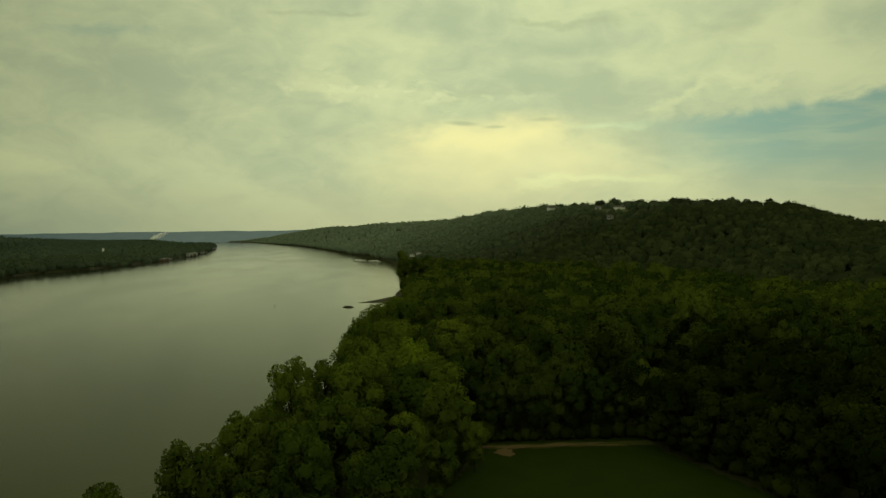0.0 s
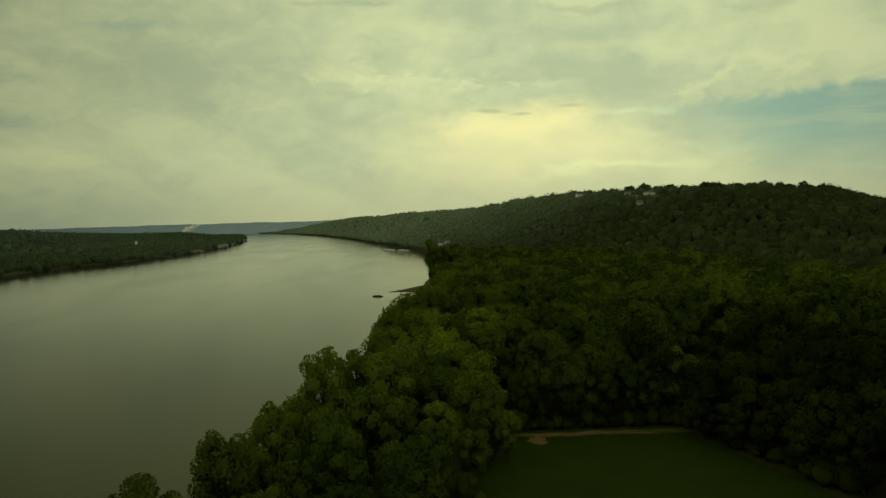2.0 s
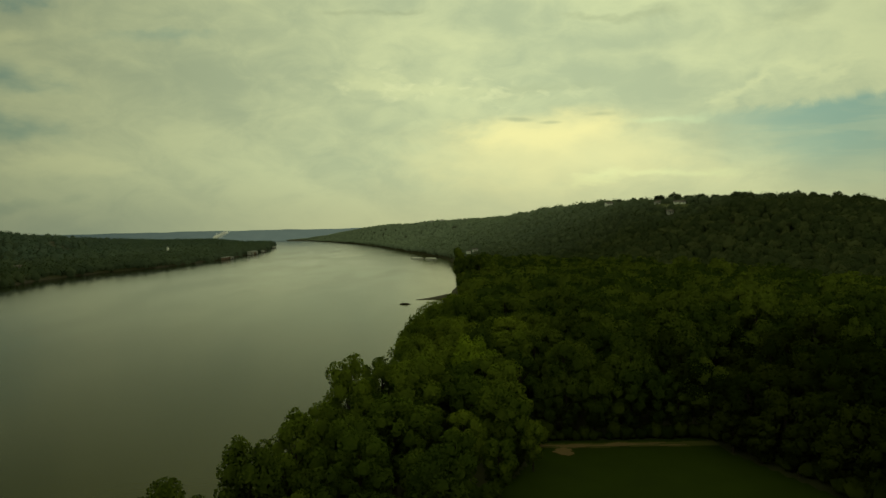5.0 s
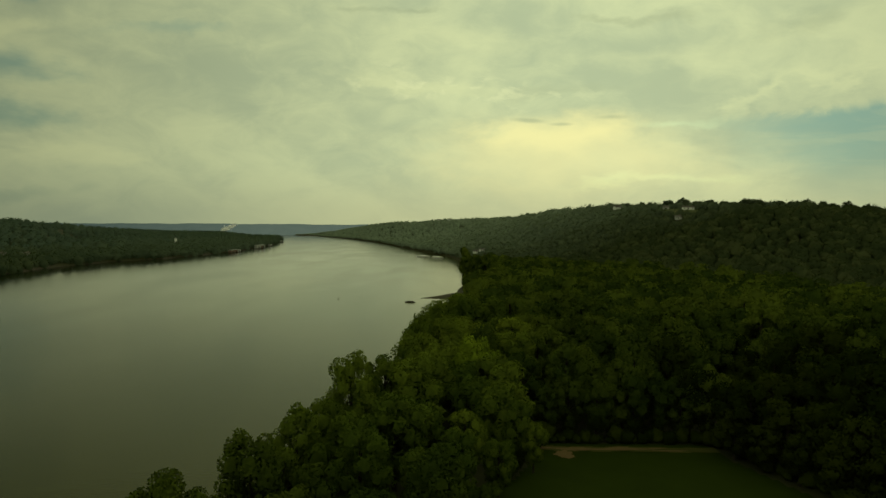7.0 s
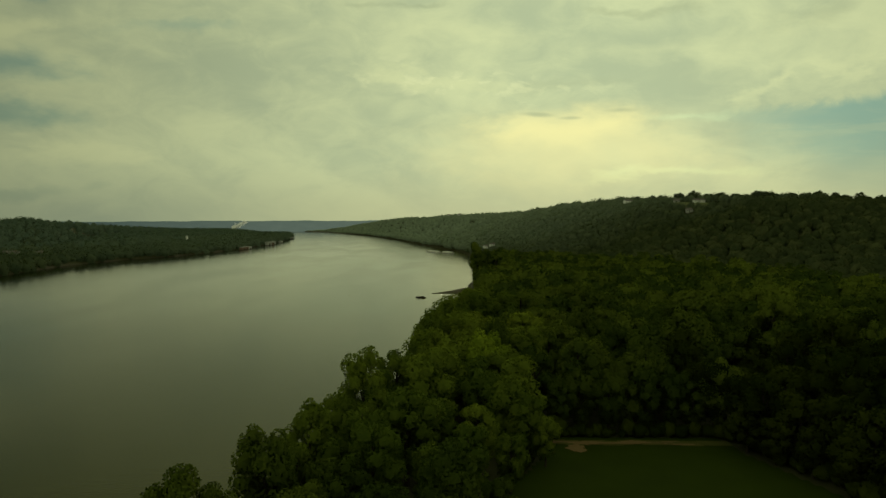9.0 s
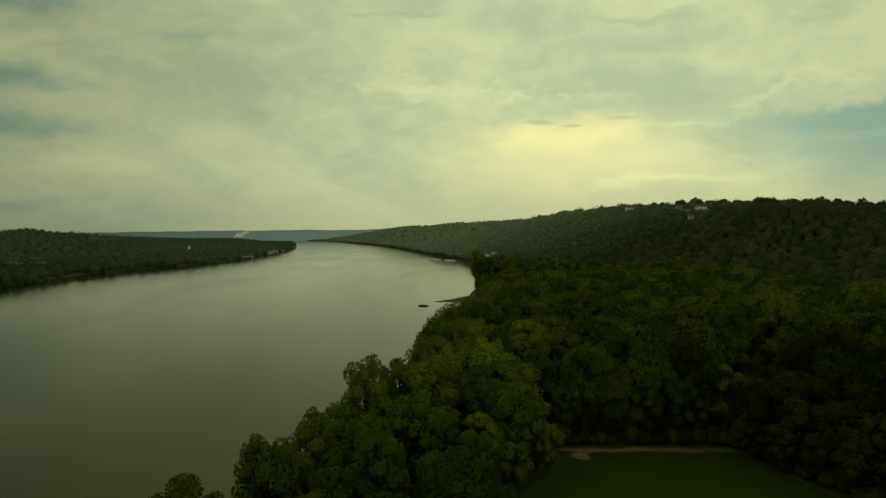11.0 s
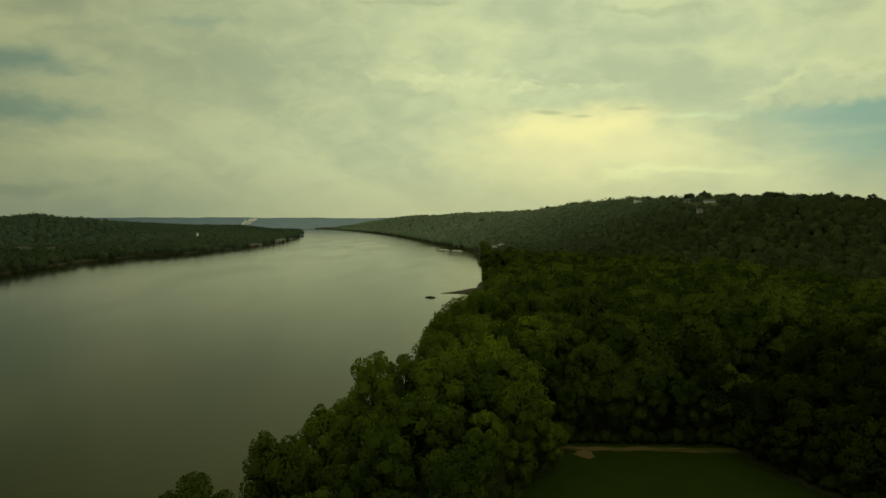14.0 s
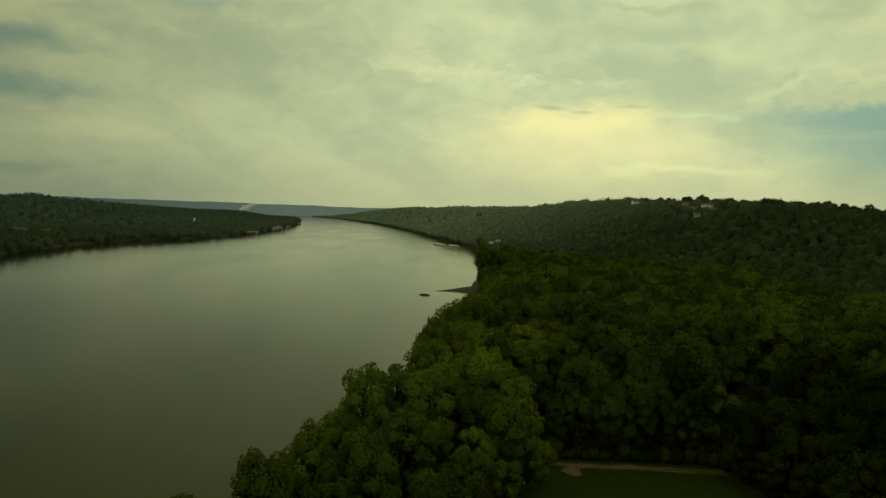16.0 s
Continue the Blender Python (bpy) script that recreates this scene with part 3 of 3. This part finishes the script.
# the river wood on the flat: single trees near, joined canopy behind
x, y = scatter(rng, -60, 420, 70, 1310, 9.5)
foot, _, _ = ridge(x / y)
ok = (x > tree_line(y)) & ~in_field(x, y) & (y < foot + 40) & (x / y < 0.75)
ok &= ~((y > 512) & (y < 650) & (x < 40)) & ~((y > 370) & (y <= 512) & (x < tree_line(y) + 5))
ok &= ((y > 155) | (x > 50)) & ~((x > 50) & (x < 92) & (y > 1100) & (y < 1192)) & ((y < 900) | (x < 160))
gone = np.array(planted)
ok &= np.min(np.hypot(x[:, None] - gone[:, 0], y[:, None] - gone[:, 1]), axis=1) > 5.5
x, y = x[ok], y[ok]
order = np.argsort(np.hypot(x, y))
near, rest = order[:260], order[260:]
for n, i in enumerate(near):
    plant(river_lit if x[i] < 24 and y[i] < 330 and n % 4 else dimmed if x[i] > 54 and y[i] < 178 + (n % 3) * 22 else fine if y[i] < 215 else coarse,
          x[i], y[i], 20 * (0.90 + 0.16 * float(swell(x[i], y[i], 47, 0.4)) + rng.uniform(-0.20, 0.20)), rng.uniform(0.85, 1.3))
mids = [billow(31 + k, 20.0, 6.6, 13, 460, 0.80, 2, 0.6, 0.15) for k in range(7)]
join_forest("river_wood", "dense green canopy of a riverside wood", mids, x[rest], y[rest],
            (0.86 + 0.19 * swell(x[rest], y[rest], 52, 0.4) + rng.uniform(-0.2, 0.2, len(rest))) * np.where((x[rest] / y[rest] > 0.045) & (x[rest] / y[rest] < 0.072) & (y[rest] > 740), 0.48, 1.0), rng, leaf)

# the hill behind, with a meadow on its brow
lows = [billow(51 + k, 13.5, 7.2, 9, 190, 0.62, 2, 0.55, 0.35) for k in range(7)]
hazy = [billow(81 + k, 13.5, 8.8, 9, 130, 0.9, 1, 0.15, 1.0) for k in range(6)]
x, y = scatter(rng, -120, 1000, 280, 2050, 10.2)
u = x / y
foot, crest, _ = ridge(u)
meadow = (u > 0.288) & (u < 0.388) & (y > crest - 115) & (y < crest - 40)
ok = (rng.uniform(0, 1, len(x)) > np.interp(y, [1250, 1400], [0.0, 0.4])) & (u < 0.75) & (y > foot + np.where(u < 0.06, 10, 40)) & (y < crest + 90) & (x > shore_right(y) + 5) & ~meadow & ~((np.abs(u - 0.3140) < 0.0115) & (y > 942) & (y < 988))
x, y = x[ok], y[ok]
blend = y + rng.normal(0, 110, len(y))
size = (0.90 + 0.16 * swell(x, y, 90, 1.1) + rng.uniform(-0.2, 0.2, len(x))) * np.where((x / y > 0.045) & (x / y < 0.072) & (y < 1195), 0.42, 1.0)
size *= np.interp(y, [1250, 1400], [1.0, 1.25])
near_hill, bluff = blend < 960, (blend >= 960) & (blend < 1760)
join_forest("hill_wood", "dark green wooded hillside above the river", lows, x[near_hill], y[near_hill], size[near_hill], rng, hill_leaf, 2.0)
join_forest("bluff_wood", "hazy green woods on the bluff along the river", hazy, x[bluff], y[bluff], size[bluff], rng, hill_leaf, 2.0)

# taller single trees on the brow of the hill
BROW = "tall dark tree standing out on the hill brow"
brow = [make_tree(41 + k, 20.0, 6.2, 12, 110, 0.7, BROW, hill_leaf) for k in range(3)]
for u, back, h in ((0.3975, 10, 17), (0.404, 14, 18), (0.4105, 8, 17.5), (0.416, 12, 16), (0.297, 20, 15), (0.302, 16, 16), (0.3205, 18, 17), (0.3245, 24, 15),
                   (0.343, 20, 13), (0.352, 22, 14), (0.371, 18, 14.5), (0.378, 20, 13)):
    _, crest, _ = ridge(u)
    yy = float(crest) - back
    plant(brow, u * yy, yy, h, 1.05)

for k in range(26):
    u = 0.10 + 0.018 * k + rng.uniform(-0.006, 0.006)
    _, crest, _ = ridge(u)
    yy = float(crest) - rng.uniform(0, 14)
    plant(brow, u * yy, yy, rng.uniform(12.5, 16.0), rng.uniform(1.1, 1.5))

tiny = [billow(71 + k, 14.0, 8.6, 7, 70, 1.1, 1, 0.15, 1.0) for k in range(6)]
x, y = scatter(rng, -860, 420, 1240, 4600, 23.0)
u = x / y
foot, crest, _ = ridge(u)
ok = (u > -0.2) & (u < 0.2) & (y > foot - 30) & (y < crest + 120) & (x > shore_right(y) + 6) & (y + rng.normal(0, 110, len(y)) > 1740)
x, y = x[ok], y[ok]
ys = np.concatenate([np.arange(1235, 2400, 9.0), np.arange(2400, 4300, 16.0)])      # a close row down at the water
x, y = np.concatenate([x, shore_right(ys) + 3 + rng.uniform(0, 7, len(ys))]), np.concatenate([y, ys])
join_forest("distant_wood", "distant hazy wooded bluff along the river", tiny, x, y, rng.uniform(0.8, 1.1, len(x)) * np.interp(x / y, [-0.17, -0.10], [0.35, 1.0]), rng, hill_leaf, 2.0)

x1, y1 = scatter(rng, -1350, -360, 420, 2850, 14.5)
x2, y2 = scatter(rng, -1900, -500, 420, 4450, 27.0)
d1, d2 = shore_left(y1) - x1, shore_left(y2) - x2
c1, _ = far_ridge(x1 / y1)
c2, _ = far_ridge(x2 / y2)
brow1 = (y1 > c1 - 420) & (c1 < 1700)
ok1 = (d1 > 1) & ((d1 < 170) | brow1) & (x1 / y1 > -0.70) & (y1 < c1 + 60)
ok2 = ((d2 >= 170) | ((y2 > 2850) & (d2 > 8))) & (x2 / y2 > -0.70) & (y2 < c2 + 100) & ~((y2 > c2 - 420) & (c2 < 1700))
x, y = np.concatenate([x1[ok1], x2[ok2]]), np.concatenate([y1[ok1], y2[ok2]])
size = np.concatenate([rng.uniform(0.95, 1.25, ok1.sum()) * np.interp(y1[ok1], [1500, 2300], [1.0, 1.3]), rng.uniform(1.35, 1.65, ok2.sum())])
ys = np.arange(430, 2800, 8.0)                        # a close row at the water's edge
x, y = np.concatenate([x, shore_left(ys) - 9 - rng.uniform(0, 7, len(ys))]), np.concatenate([y, ys])
size = np.concatenate([size, rng.uniform(0.75, 1.15, len(ys)) * np.interp(ys, [1500, 2300], [1.0, 1.25])])
# woods further back get the leaf with blue haze painted in
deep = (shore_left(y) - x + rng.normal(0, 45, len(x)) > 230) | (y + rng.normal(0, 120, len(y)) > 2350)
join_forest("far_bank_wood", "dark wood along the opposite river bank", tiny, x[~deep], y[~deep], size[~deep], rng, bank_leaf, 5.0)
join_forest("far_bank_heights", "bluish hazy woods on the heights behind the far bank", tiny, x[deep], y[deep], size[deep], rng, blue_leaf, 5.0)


# ---- field, track, shore ----
def drape(name, inside, x0, x1, y0, y1, step, lift, mat, label, category, kind="structure"):
    """A sheet that follows the ground, lift metres above it, over the cells that inside() accepts."""
    xs, ys = np.arange(x0, x1 + step, step), np.arange(y0, y1 + step, step)
    X, Y = np.meshgrid(xs, ys, indexing="ij")
    v = np.stack([X, Y, height(X, Y) + lift], -1).reshape(-1, 3)
    n = len(ys)
    i, j = np.meshgrid(np.arange(len(xs) - 1), np.arange(n - 1), indexing="ij")
    q = np.stack([i * n + j, (i + 1) * n + j, (i + 1) * n + j + 1, i * n + j + 1], -1).reshape(-1, 4)
    mid = v[q].mean(axis=1)
    q = q[inside(mid[:, 0], mid[:, 1])]
    used, q = np.unique(q, return_inverse=True)
    me = mesh_arrays(name, v[used], q.reshape(-1, 4), mat, True)
    return tagged(new(name, me), label, category, kind=kind)


wob = lambda x: 0.6 * np.sin(x * 0.35) + 0.4 * np.sin(x * 0.83 + 1)
drape("field", in_field, -6, 68, 40, 168, 1.0, 0.12, grass, "mown dark green grass field beside the wood", "field")
drape("verge", lambda x, y: (np.abs(y - 156.7 - 0.5 * wob(x)) < 1.8) & (x > 22) & (x < 58), 20, 64, 150, 164, 0.5, 0.20, dry_grass, "dry yellowed grass verge along the field edge", "verge")
drape("track", lambda x, y: (np.abs(y - 156.5 - 0.5 * wob(x)) < 0.9 + 0.4 * np.sin(x * 0.7)) & (x > 21.5) & (x < 48 + 6 * np.sin(y * 3)), 20, 64, 150, 164, 0.4, 0.26, soil, "bare earth farm track at the field edge", "track")
drape("bare_soil", lambda x, y: ((x - 26.2) / 1.9) ** 2 + ((y - 152.4) / 2.7) ** 2 < 1 + 0.45 * np.sin(x * 3) * np.cos(y * 2), 20, 34, 144, 160, 0.4, 0.22, soil, "bare trodden earth patch in the grass", "soil")


def in_meadow(x, y):
    u = x / y
    _, crest, _ = ridge(u)
    return (u > 0.288) & (u < 0.388) & (y > crest - 115) & (y < crest - 40)


drape("meadow", in_meadow, 240, 420, 840, 1140, 5.0, 0.5, meadow_grass, "pale grass meadow on the brow of the hill", "meadow")

bushes = [billow(91 + k, 4.0, 2.6, 7, 420, 0.22, 2) for k in range(4)]
bx = np.concatenate([np.arange(22, 63, 1.7), np.linspace(58.5, 68, 26) + rng.uniform(-0.5, 3.0, 26), np.linspace(12, 22.0, 10)])
by = np.concatenate([161.6 + rng.uniform(-0.8, 1.6, len(np.arange(22, 63, 1.7))), np.linspace(159, 118, 26), np.linspace(133, 160, 10)])
# the shrubs share the leaf colour with the vignette darkening in it
join_forest("undergrowth", "low darkened shrubs along the field edge", bushes, bx, by, rng.uniform(0.35, 1.25, len(bx)), rng, dark_leaf)


def sand_spit():
    """A low gravel spit running out from the point into the river."""
    n, k = 26, 9
    v, q = [], []
    for i in range(n):
        f = i / (n - 1)
        cx, cy = 33 - 41 * f, 566 - 8 * f + 5 * math.sin(f * 4)
        w = (27 * (1 - f) ** 1.1 + 0.5) * (1 + 0.15 * math.sin(f * 17))
        for j in range(k):
            g = j / (k - 1) * 2 - 1
            z = (5.2 * (1 - f) ** 1.5 + 0.6) * (1 - g * g) - 0.35 + 0.12 * math.sin(i * 2.1 + j)
            v.append((cx + g * w * 0.2, cy - g * w, z))
    for i in range(n - 1):
        for j in range(k - 1):
            a = i * k + j
            q.append((a, a + k, a + k + 1, a + 1))
    me = mesh_arrays("gravel_spit", v, q, gravel, True)
    return tagged(new("gravel_spit", me), "low gravel spit reaching into the river", "spit", kind="structure")


sand_spit()


def drift_log():
    top = tagged(new("drift_log"), "dark waterlogged tree trunk lying in the river", "log")
    bm = bmesh.new()
    pts = [(-3.8, 0.3, -0.1), (-1.5, 0, 0.35), (1.2, 0.1, 0.45), (3.6, -0.4, 0.0)]
    for a, b, ra, rb in zip(pts, pts[1:], (0.35, 0.5, 0.45), (0.5, 0.45, 0.25)):
        tube(bm, a, b, ra, rb, 8)
    part("trunk", bm, driftwood, top)
    for a, b in (((-1.2, 0, 0.4), (-2.0, 0.8, 1.7)), ((0.8, 0, 0.5), (1.6, -0.6, 1.3)), ((-2.6, 0.1, 0.2), (-3.3, -0.5, 1.0))):
        bm = bmesh.new()
        tube(bm, a, b, 0.18, 0.06, 6)
        part("branch", bm, driftwood, top)
    top.matrix_basis = pose(-14.6, 523, 0.05, 0, 0, -12)


drift_log()


def buoy():
    top = tagged(new("buoy"), "small dark channel buoy afloat on the river", "buoy")
    bm = bmesh.new()
    tube(bm, (0, 0, -0.3), (0, 0, 0.5), 0.7, 0.7, 12)
    part("float", bm, rust, top)
    bm = bmesh.new()
    tube(bm, (0, 0, 0.5), (0, 0, 1.7), 0.35, 0.12, 8)
    part("mast", bm, rust, top)
    top.matrix_basis = pose(-65, 541, -0.1, 0, 4, 0) @ Matrix.Scale(0.6, 4)


buoy()


# ---- buildings ----
def box(bm, x0, x1, y0, y1, z0, z1):
    v = [bm.verts.new((x, y, z)) for z in (z0, z1) for x, y in ((x0, y0), (x1, y0), (x1, y1), (x0, y1))]
    for f in ((3, 2, 1, 0), (4, 5, 6, 7), (0, 1, 5, 4), (1, 2, 6, 5), (2, 3, 7, 6), (3, 0, 4, 7)):
        bm.faces.new([v[k] for k in f])


def house(px, py, pz, turn, w, depth, h, rise, wall_mat, label, windows=3):
    top = tagged(new("house"), label, "house", "houses along the river")
    bm = bmesh.new()                                   # walls with gable ends
    a, b = w / 2, depth / 2
    ring = [(-a, -b), (a, -b), (a, b), (-a, b)]
    lo = [bm.verts.new((p, q, -1.5)) for p, q in ring]
    hi = [bm.verts.new((p, q, h)) for p, q in ring]
    ga, gb = bm.verts.new((-a, 0, h + rise)), bm.verts.new((a, 0, h + rise))
    for i in (0, 2):
        j = (i + 1) % 4
        bm.faces.new((lo[i], lo[j], hi[j], hi[i]))
    bm.faces.new((lo[1], lo[2], hi[2], gb, hi[1]))
    bm.faces.new((lo[3], lo[0], hi[0], ga, hi[3]))
    part("wall", bm, wall_mat, top)
    for s in (-1, 1):                                  # two roof slabs with eaves
        bm = bmesh.new()
        e = 0.5
        drop = rise * e / b
        p = [(-a - e, s * (b + e), h - drop), (a + e, s * (b + e), h - drop), (a + e, 0, h + rise), (-a - e, 0, h + rise)]
        v0 = [bm.verts.new(q) for q in p]
        v1 = [bm.verts.new((q[0], q[1], q[2] + 0.25)) for q in p]
        bm.faces.new(v0), bm.faces.new(v1[::-1])
        for i in range(4):
            j = (i + 1) % 4
            bm.faces.new((v0[i], v1[i], v1[j], v0[j]))
        bmesh.ops.recalc_face_normals(bm, faces=bm.faces)
        part("roof", bm, roofing, top)
    bm = bmesh.new()
    box(bm, a * 0.4, a * 0.4 + 0.8, 0.3, 1.1, h, h + rise + 1.0)
    part("chimney", bm, rust, top)
    storeys = 2 if h > 4.5 else 1
    for lv in range(storeys):
        for k in range(windows):
            cx = -a + w * (k + 0.5) / windows
            if lv == 0 and k == windows // 2:
                bm = bmesh.new()
                box(bm, cx - 0.5, cx + 0.5, -b - 0.06, -b + 0.05, 0.1, 2.2)
                part("door", bm, bark, top)
                continue
            z0 = 1.0 + lv * 2.8
            bm = bmesh.new()
            for q in ((cx - 0.6, cx - 0.5, z0, z0 + 1.4), (cx + 0.5, cx + 0.6, z0, z0 + 1.4), (cx - 0.5, cx + 0.5, z0, z0 + 0.1), (cx - 0.5, cx + 0.5, z0 + 1.3, z0 + 1.4)):
                box(bm, q[0], q[1], -b - 0.08, -b + 0.05, q[2], q[3])
            win = part("window", bm, white_paint, top)
            bm = bmesh.new()
            box(bm, cx - 0.5, cx + 0.5, -b - 0.03, -b + 0.05, z0 + 0.1, z0 + 1.3)
            part("pane", bm, window_glass, win)
    top.matrix_basis = pose(px, py, pz, 0, 0, turn)
    return top


def stand(px, py):
    return float(height(px, py))


WHITE = "white weatherboard house with a dark gabled roof among trees"
GREY = "grey sided house with a low gabled roof on the wooded hillside"
# by the river, behind the point
house(64, 1178, stand(64, 1178) + 3.8, 8, 6, 6, 2.6, 1.1, white_paint, WHITE, 2)
house(74, 1183, stand(74, 1183) + 2.8, -6, 8, 6, 2.7, 1.2, white_paint, WHITE, 3)
# on the brow and slope of the hill
for u, back, w, mat, lab in ((0.3265, 48, 15, white_paint, "long white farmhouse with a dark roof on the hill brow"), (0.3140, 139, 8, grey_siding, GREY),
                             (0.298, 50, 8, grey_siding, GREY)):
    _, crest, _ = ridge(u)
    yy = float(crest) - back
    house(u * yy, yy, stand(u * yy, yy) + 0.5, -10, w, 7, 3.0, 1.8, mat, lab, 3)
for u, back in ((0.236, 75), (0.055, 130), (0.021, 160), (0.008, 220)):
    _, crest, _ = ridge(u)
    yy = float(crest) - back
    house(u * yy, yy, stand(u * yy, yy) + 5, 12, 12, 9, 5.0, 2.2, white_paint, "pale house on the distant wooded bluff", 3)
# across the river
for px, py, w in ((-556, 1010, 16), (-528, 1022, 12), (-575, 1035, 12)):
    house(px, py, stand(px, py) + 2, 20, w, 9, 5.0, 2.5, grey_siding, "pale house behind the trees of the far bank", 3)


def silo(px, py):
    top = tagged(new("silo"), "white concrete silo standing above the far bank trees", "silo")
    bm = bmesh.new()
    tube(bm, (0, 0, -1), (0, 0, 20), 2.5, 2.5, 20)
    part("barrel", bm, white_paint, top)
    bm = bmesh.new()
    for a, b, ra, rb in ((20, 21.2, 2.6, 2.1), (21.2, 22.0, 2.1, 1.3), (22.0, 22.4, 1.3, 0.3)):
        tube(bm, (0, 0, a), (0, 0, b), ra, rb, 20)
    part("dome", bm, grey_siding, top)
    top.matrix_basis = pose(px, py, stand(px, py) - 3.5, 0, 0, 0)


silo(-556, 1700)


def boathouse(px, py, turn, w, wall_mat, label, tall=1.0):
    top = tagged(new("boathouse"), label, "boathouse", "boathouses on the far bank")
    bm = bmesh.new()
    box(bm, -w * 0.6, w * 0.6, -5, 5, -0.3, 0.6)
    part("raft", bm, driftwood, top)
    bm = bmesh.new()
    box(bm, -w * 0.45, w * 0.45, -3.6, 3.6, 0.6, 4.4)
    part("cabin", bm, wall_mat, top)
    bm = bmesh.new()
    box(bm, -w * 0.5, w * 0.5, -4.2, 4.2, 4.4, 4.8)
    box(bm, -w * 0.35, w * 0.35, -2.6, 2.6, 4.8, 5.4)
    part("roof", bm, grey_siding, top)
    bm = bmesh.new()
    box(bm, -w * 0.12, w * 0.12, -3.66, -3.5, 0.7, 3.0)
    part("door", bm, bark, top)
    top.matrix_basis = pose(px, py, 0, 0, 0, turn)
    top.scale = (1.0, 1.0, tall)


RUSTY = "rust red floating boathouse with a pale flat roof"
FLOATING = "pale floating boathouse moored at the wooded bank"
for py, w, tall, mat, label in ((1462, 10, 1.0, rust, RUSTY), (1485, 10, 1.1, rust, RUSTY), (1512, 9, 0.9, grey_siding, FLOATING), (1738, 17, 1.6, grey_siding, FLOATING),
                                (1766, 15, 1.3, rust, RUSTY), (1796, 17, 1.6, grey_siding, FLOATING), (1960, 9, 1.0, grey_siding, FLOATING), (2440, 10, 1.2, grey_siding, FLOATING)):
    boathouse(float(shore_left(py)) + 9, py, 70, w, mat, label, tall)


def barge(px, py, turn, length):
    top = tagged(new("barge"), "long pale flat barge moored along the bank", "barge", "moored barges")
    bm = bmesh.new()
    n = 10
    hl = length / 2
    sec = []
    for i in range(n):
        f = i / (n - 1) * 2 - 1
        k = 1 - max(0, abs(f) - 0.82) * 2.2
        sec.append([bm.verts.new((f * hl, s * 4.5, z if z > 0 else z * k)) for s, z in ((-1, -0.6), (-1, 1.5), (1, 1.5), (1, -0.6))])
    for p, q in zip(sec, sec[1:]):
        for j in range(4):
            bm.faces.new((p[j], q[j], q[(j + 1) % 4], p[(j + 1) % 4]))
    bm.faces.new(sec[0]), bm.faces.new(sec[-1][::-1])
    bmesh.ops.recalc_face_normals(bm, faces=bm.faces)
    part("hull", bm, grey_siding, top)
    bm = bmesh.new()
    box(bm, -hl * 0.8, hl * 0.8, -3.6, 3.6, 1.5, 2.6)
    part("cover", bm, white_paint, top)
    top.matrix_basis = pose(px, py, 0, 0, 0, turn)


barge(-16, 1338, 118, 34)
barge(8, 1300, 118, 28)


# ---- the far distance ----
def far_hills():
    u = np.linspace(-0.75, 0.02, 420)
    top = np.interp(u, [-0.75, -0.49, -0.39, -0.35, -0.24, -0.16, -0.09, 0.02], [52, 56, 57, 60, 62, 62.5, 63, 60])
    top = top + 1.3 * np.sin(u * 60) + 0.9 * np.sin(u * 141 + 1) + rng.normal(0, 0.35, len(u))
    rows = [(4560, 0.0), (4600, 0.22), (4640, 0.5), (4700, 0.82), (4760, 1.0), (4840, 0.85)]
    v = np.concatenate([np.stack([u * d0, np.full(len(u), d0), -4 + (top * d0 / 4650 + 4) * k], -1) for d0, k in rows])
    n = len(u)
    i, j = np.meshgrid(np.arange(len(rows) - 1), np.arange(n - 1), indexing="ij")
    q = np.stack([i * n + j, i * n + j + 1, (i + 1) * n + j + 1, (i + 1) * n + j], -1).reshape(-1, 4)
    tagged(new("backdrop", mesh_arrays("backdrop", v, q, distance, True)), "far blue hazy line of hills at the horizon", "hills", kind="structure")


far_hills()


def steam_plume():
    """Loose torn wisps of steam, thin enough for the light to come through."""
    r = np.random.default_rng(5)
    n = 300
    f = r.uniform(0, 1, n) ** 1.3
    wide = 4 + 9 * np.sin(np.pi * np.minimum(1, 0.12 + 0.75 * f))
    p = np.stack([-1192 + 78 * f ** 1.4, np.full(n, 4440.0), 14 + 42 * f ** 0.9], -1) + r.normal(0, 0.55, (n, 3)) * wide[:, None]
    v, t = leaf_quads(r, p, np.tile([0.1, -1.0, 0.2], (n, 1)), 3.4, 0.35)
    tagged(new("steam_plume", mesh_arrays("steam_plume", v, t, steam, True)),
           "white drifting steam plume above distant woods", "steam", kind="stuff")


steam_plume()
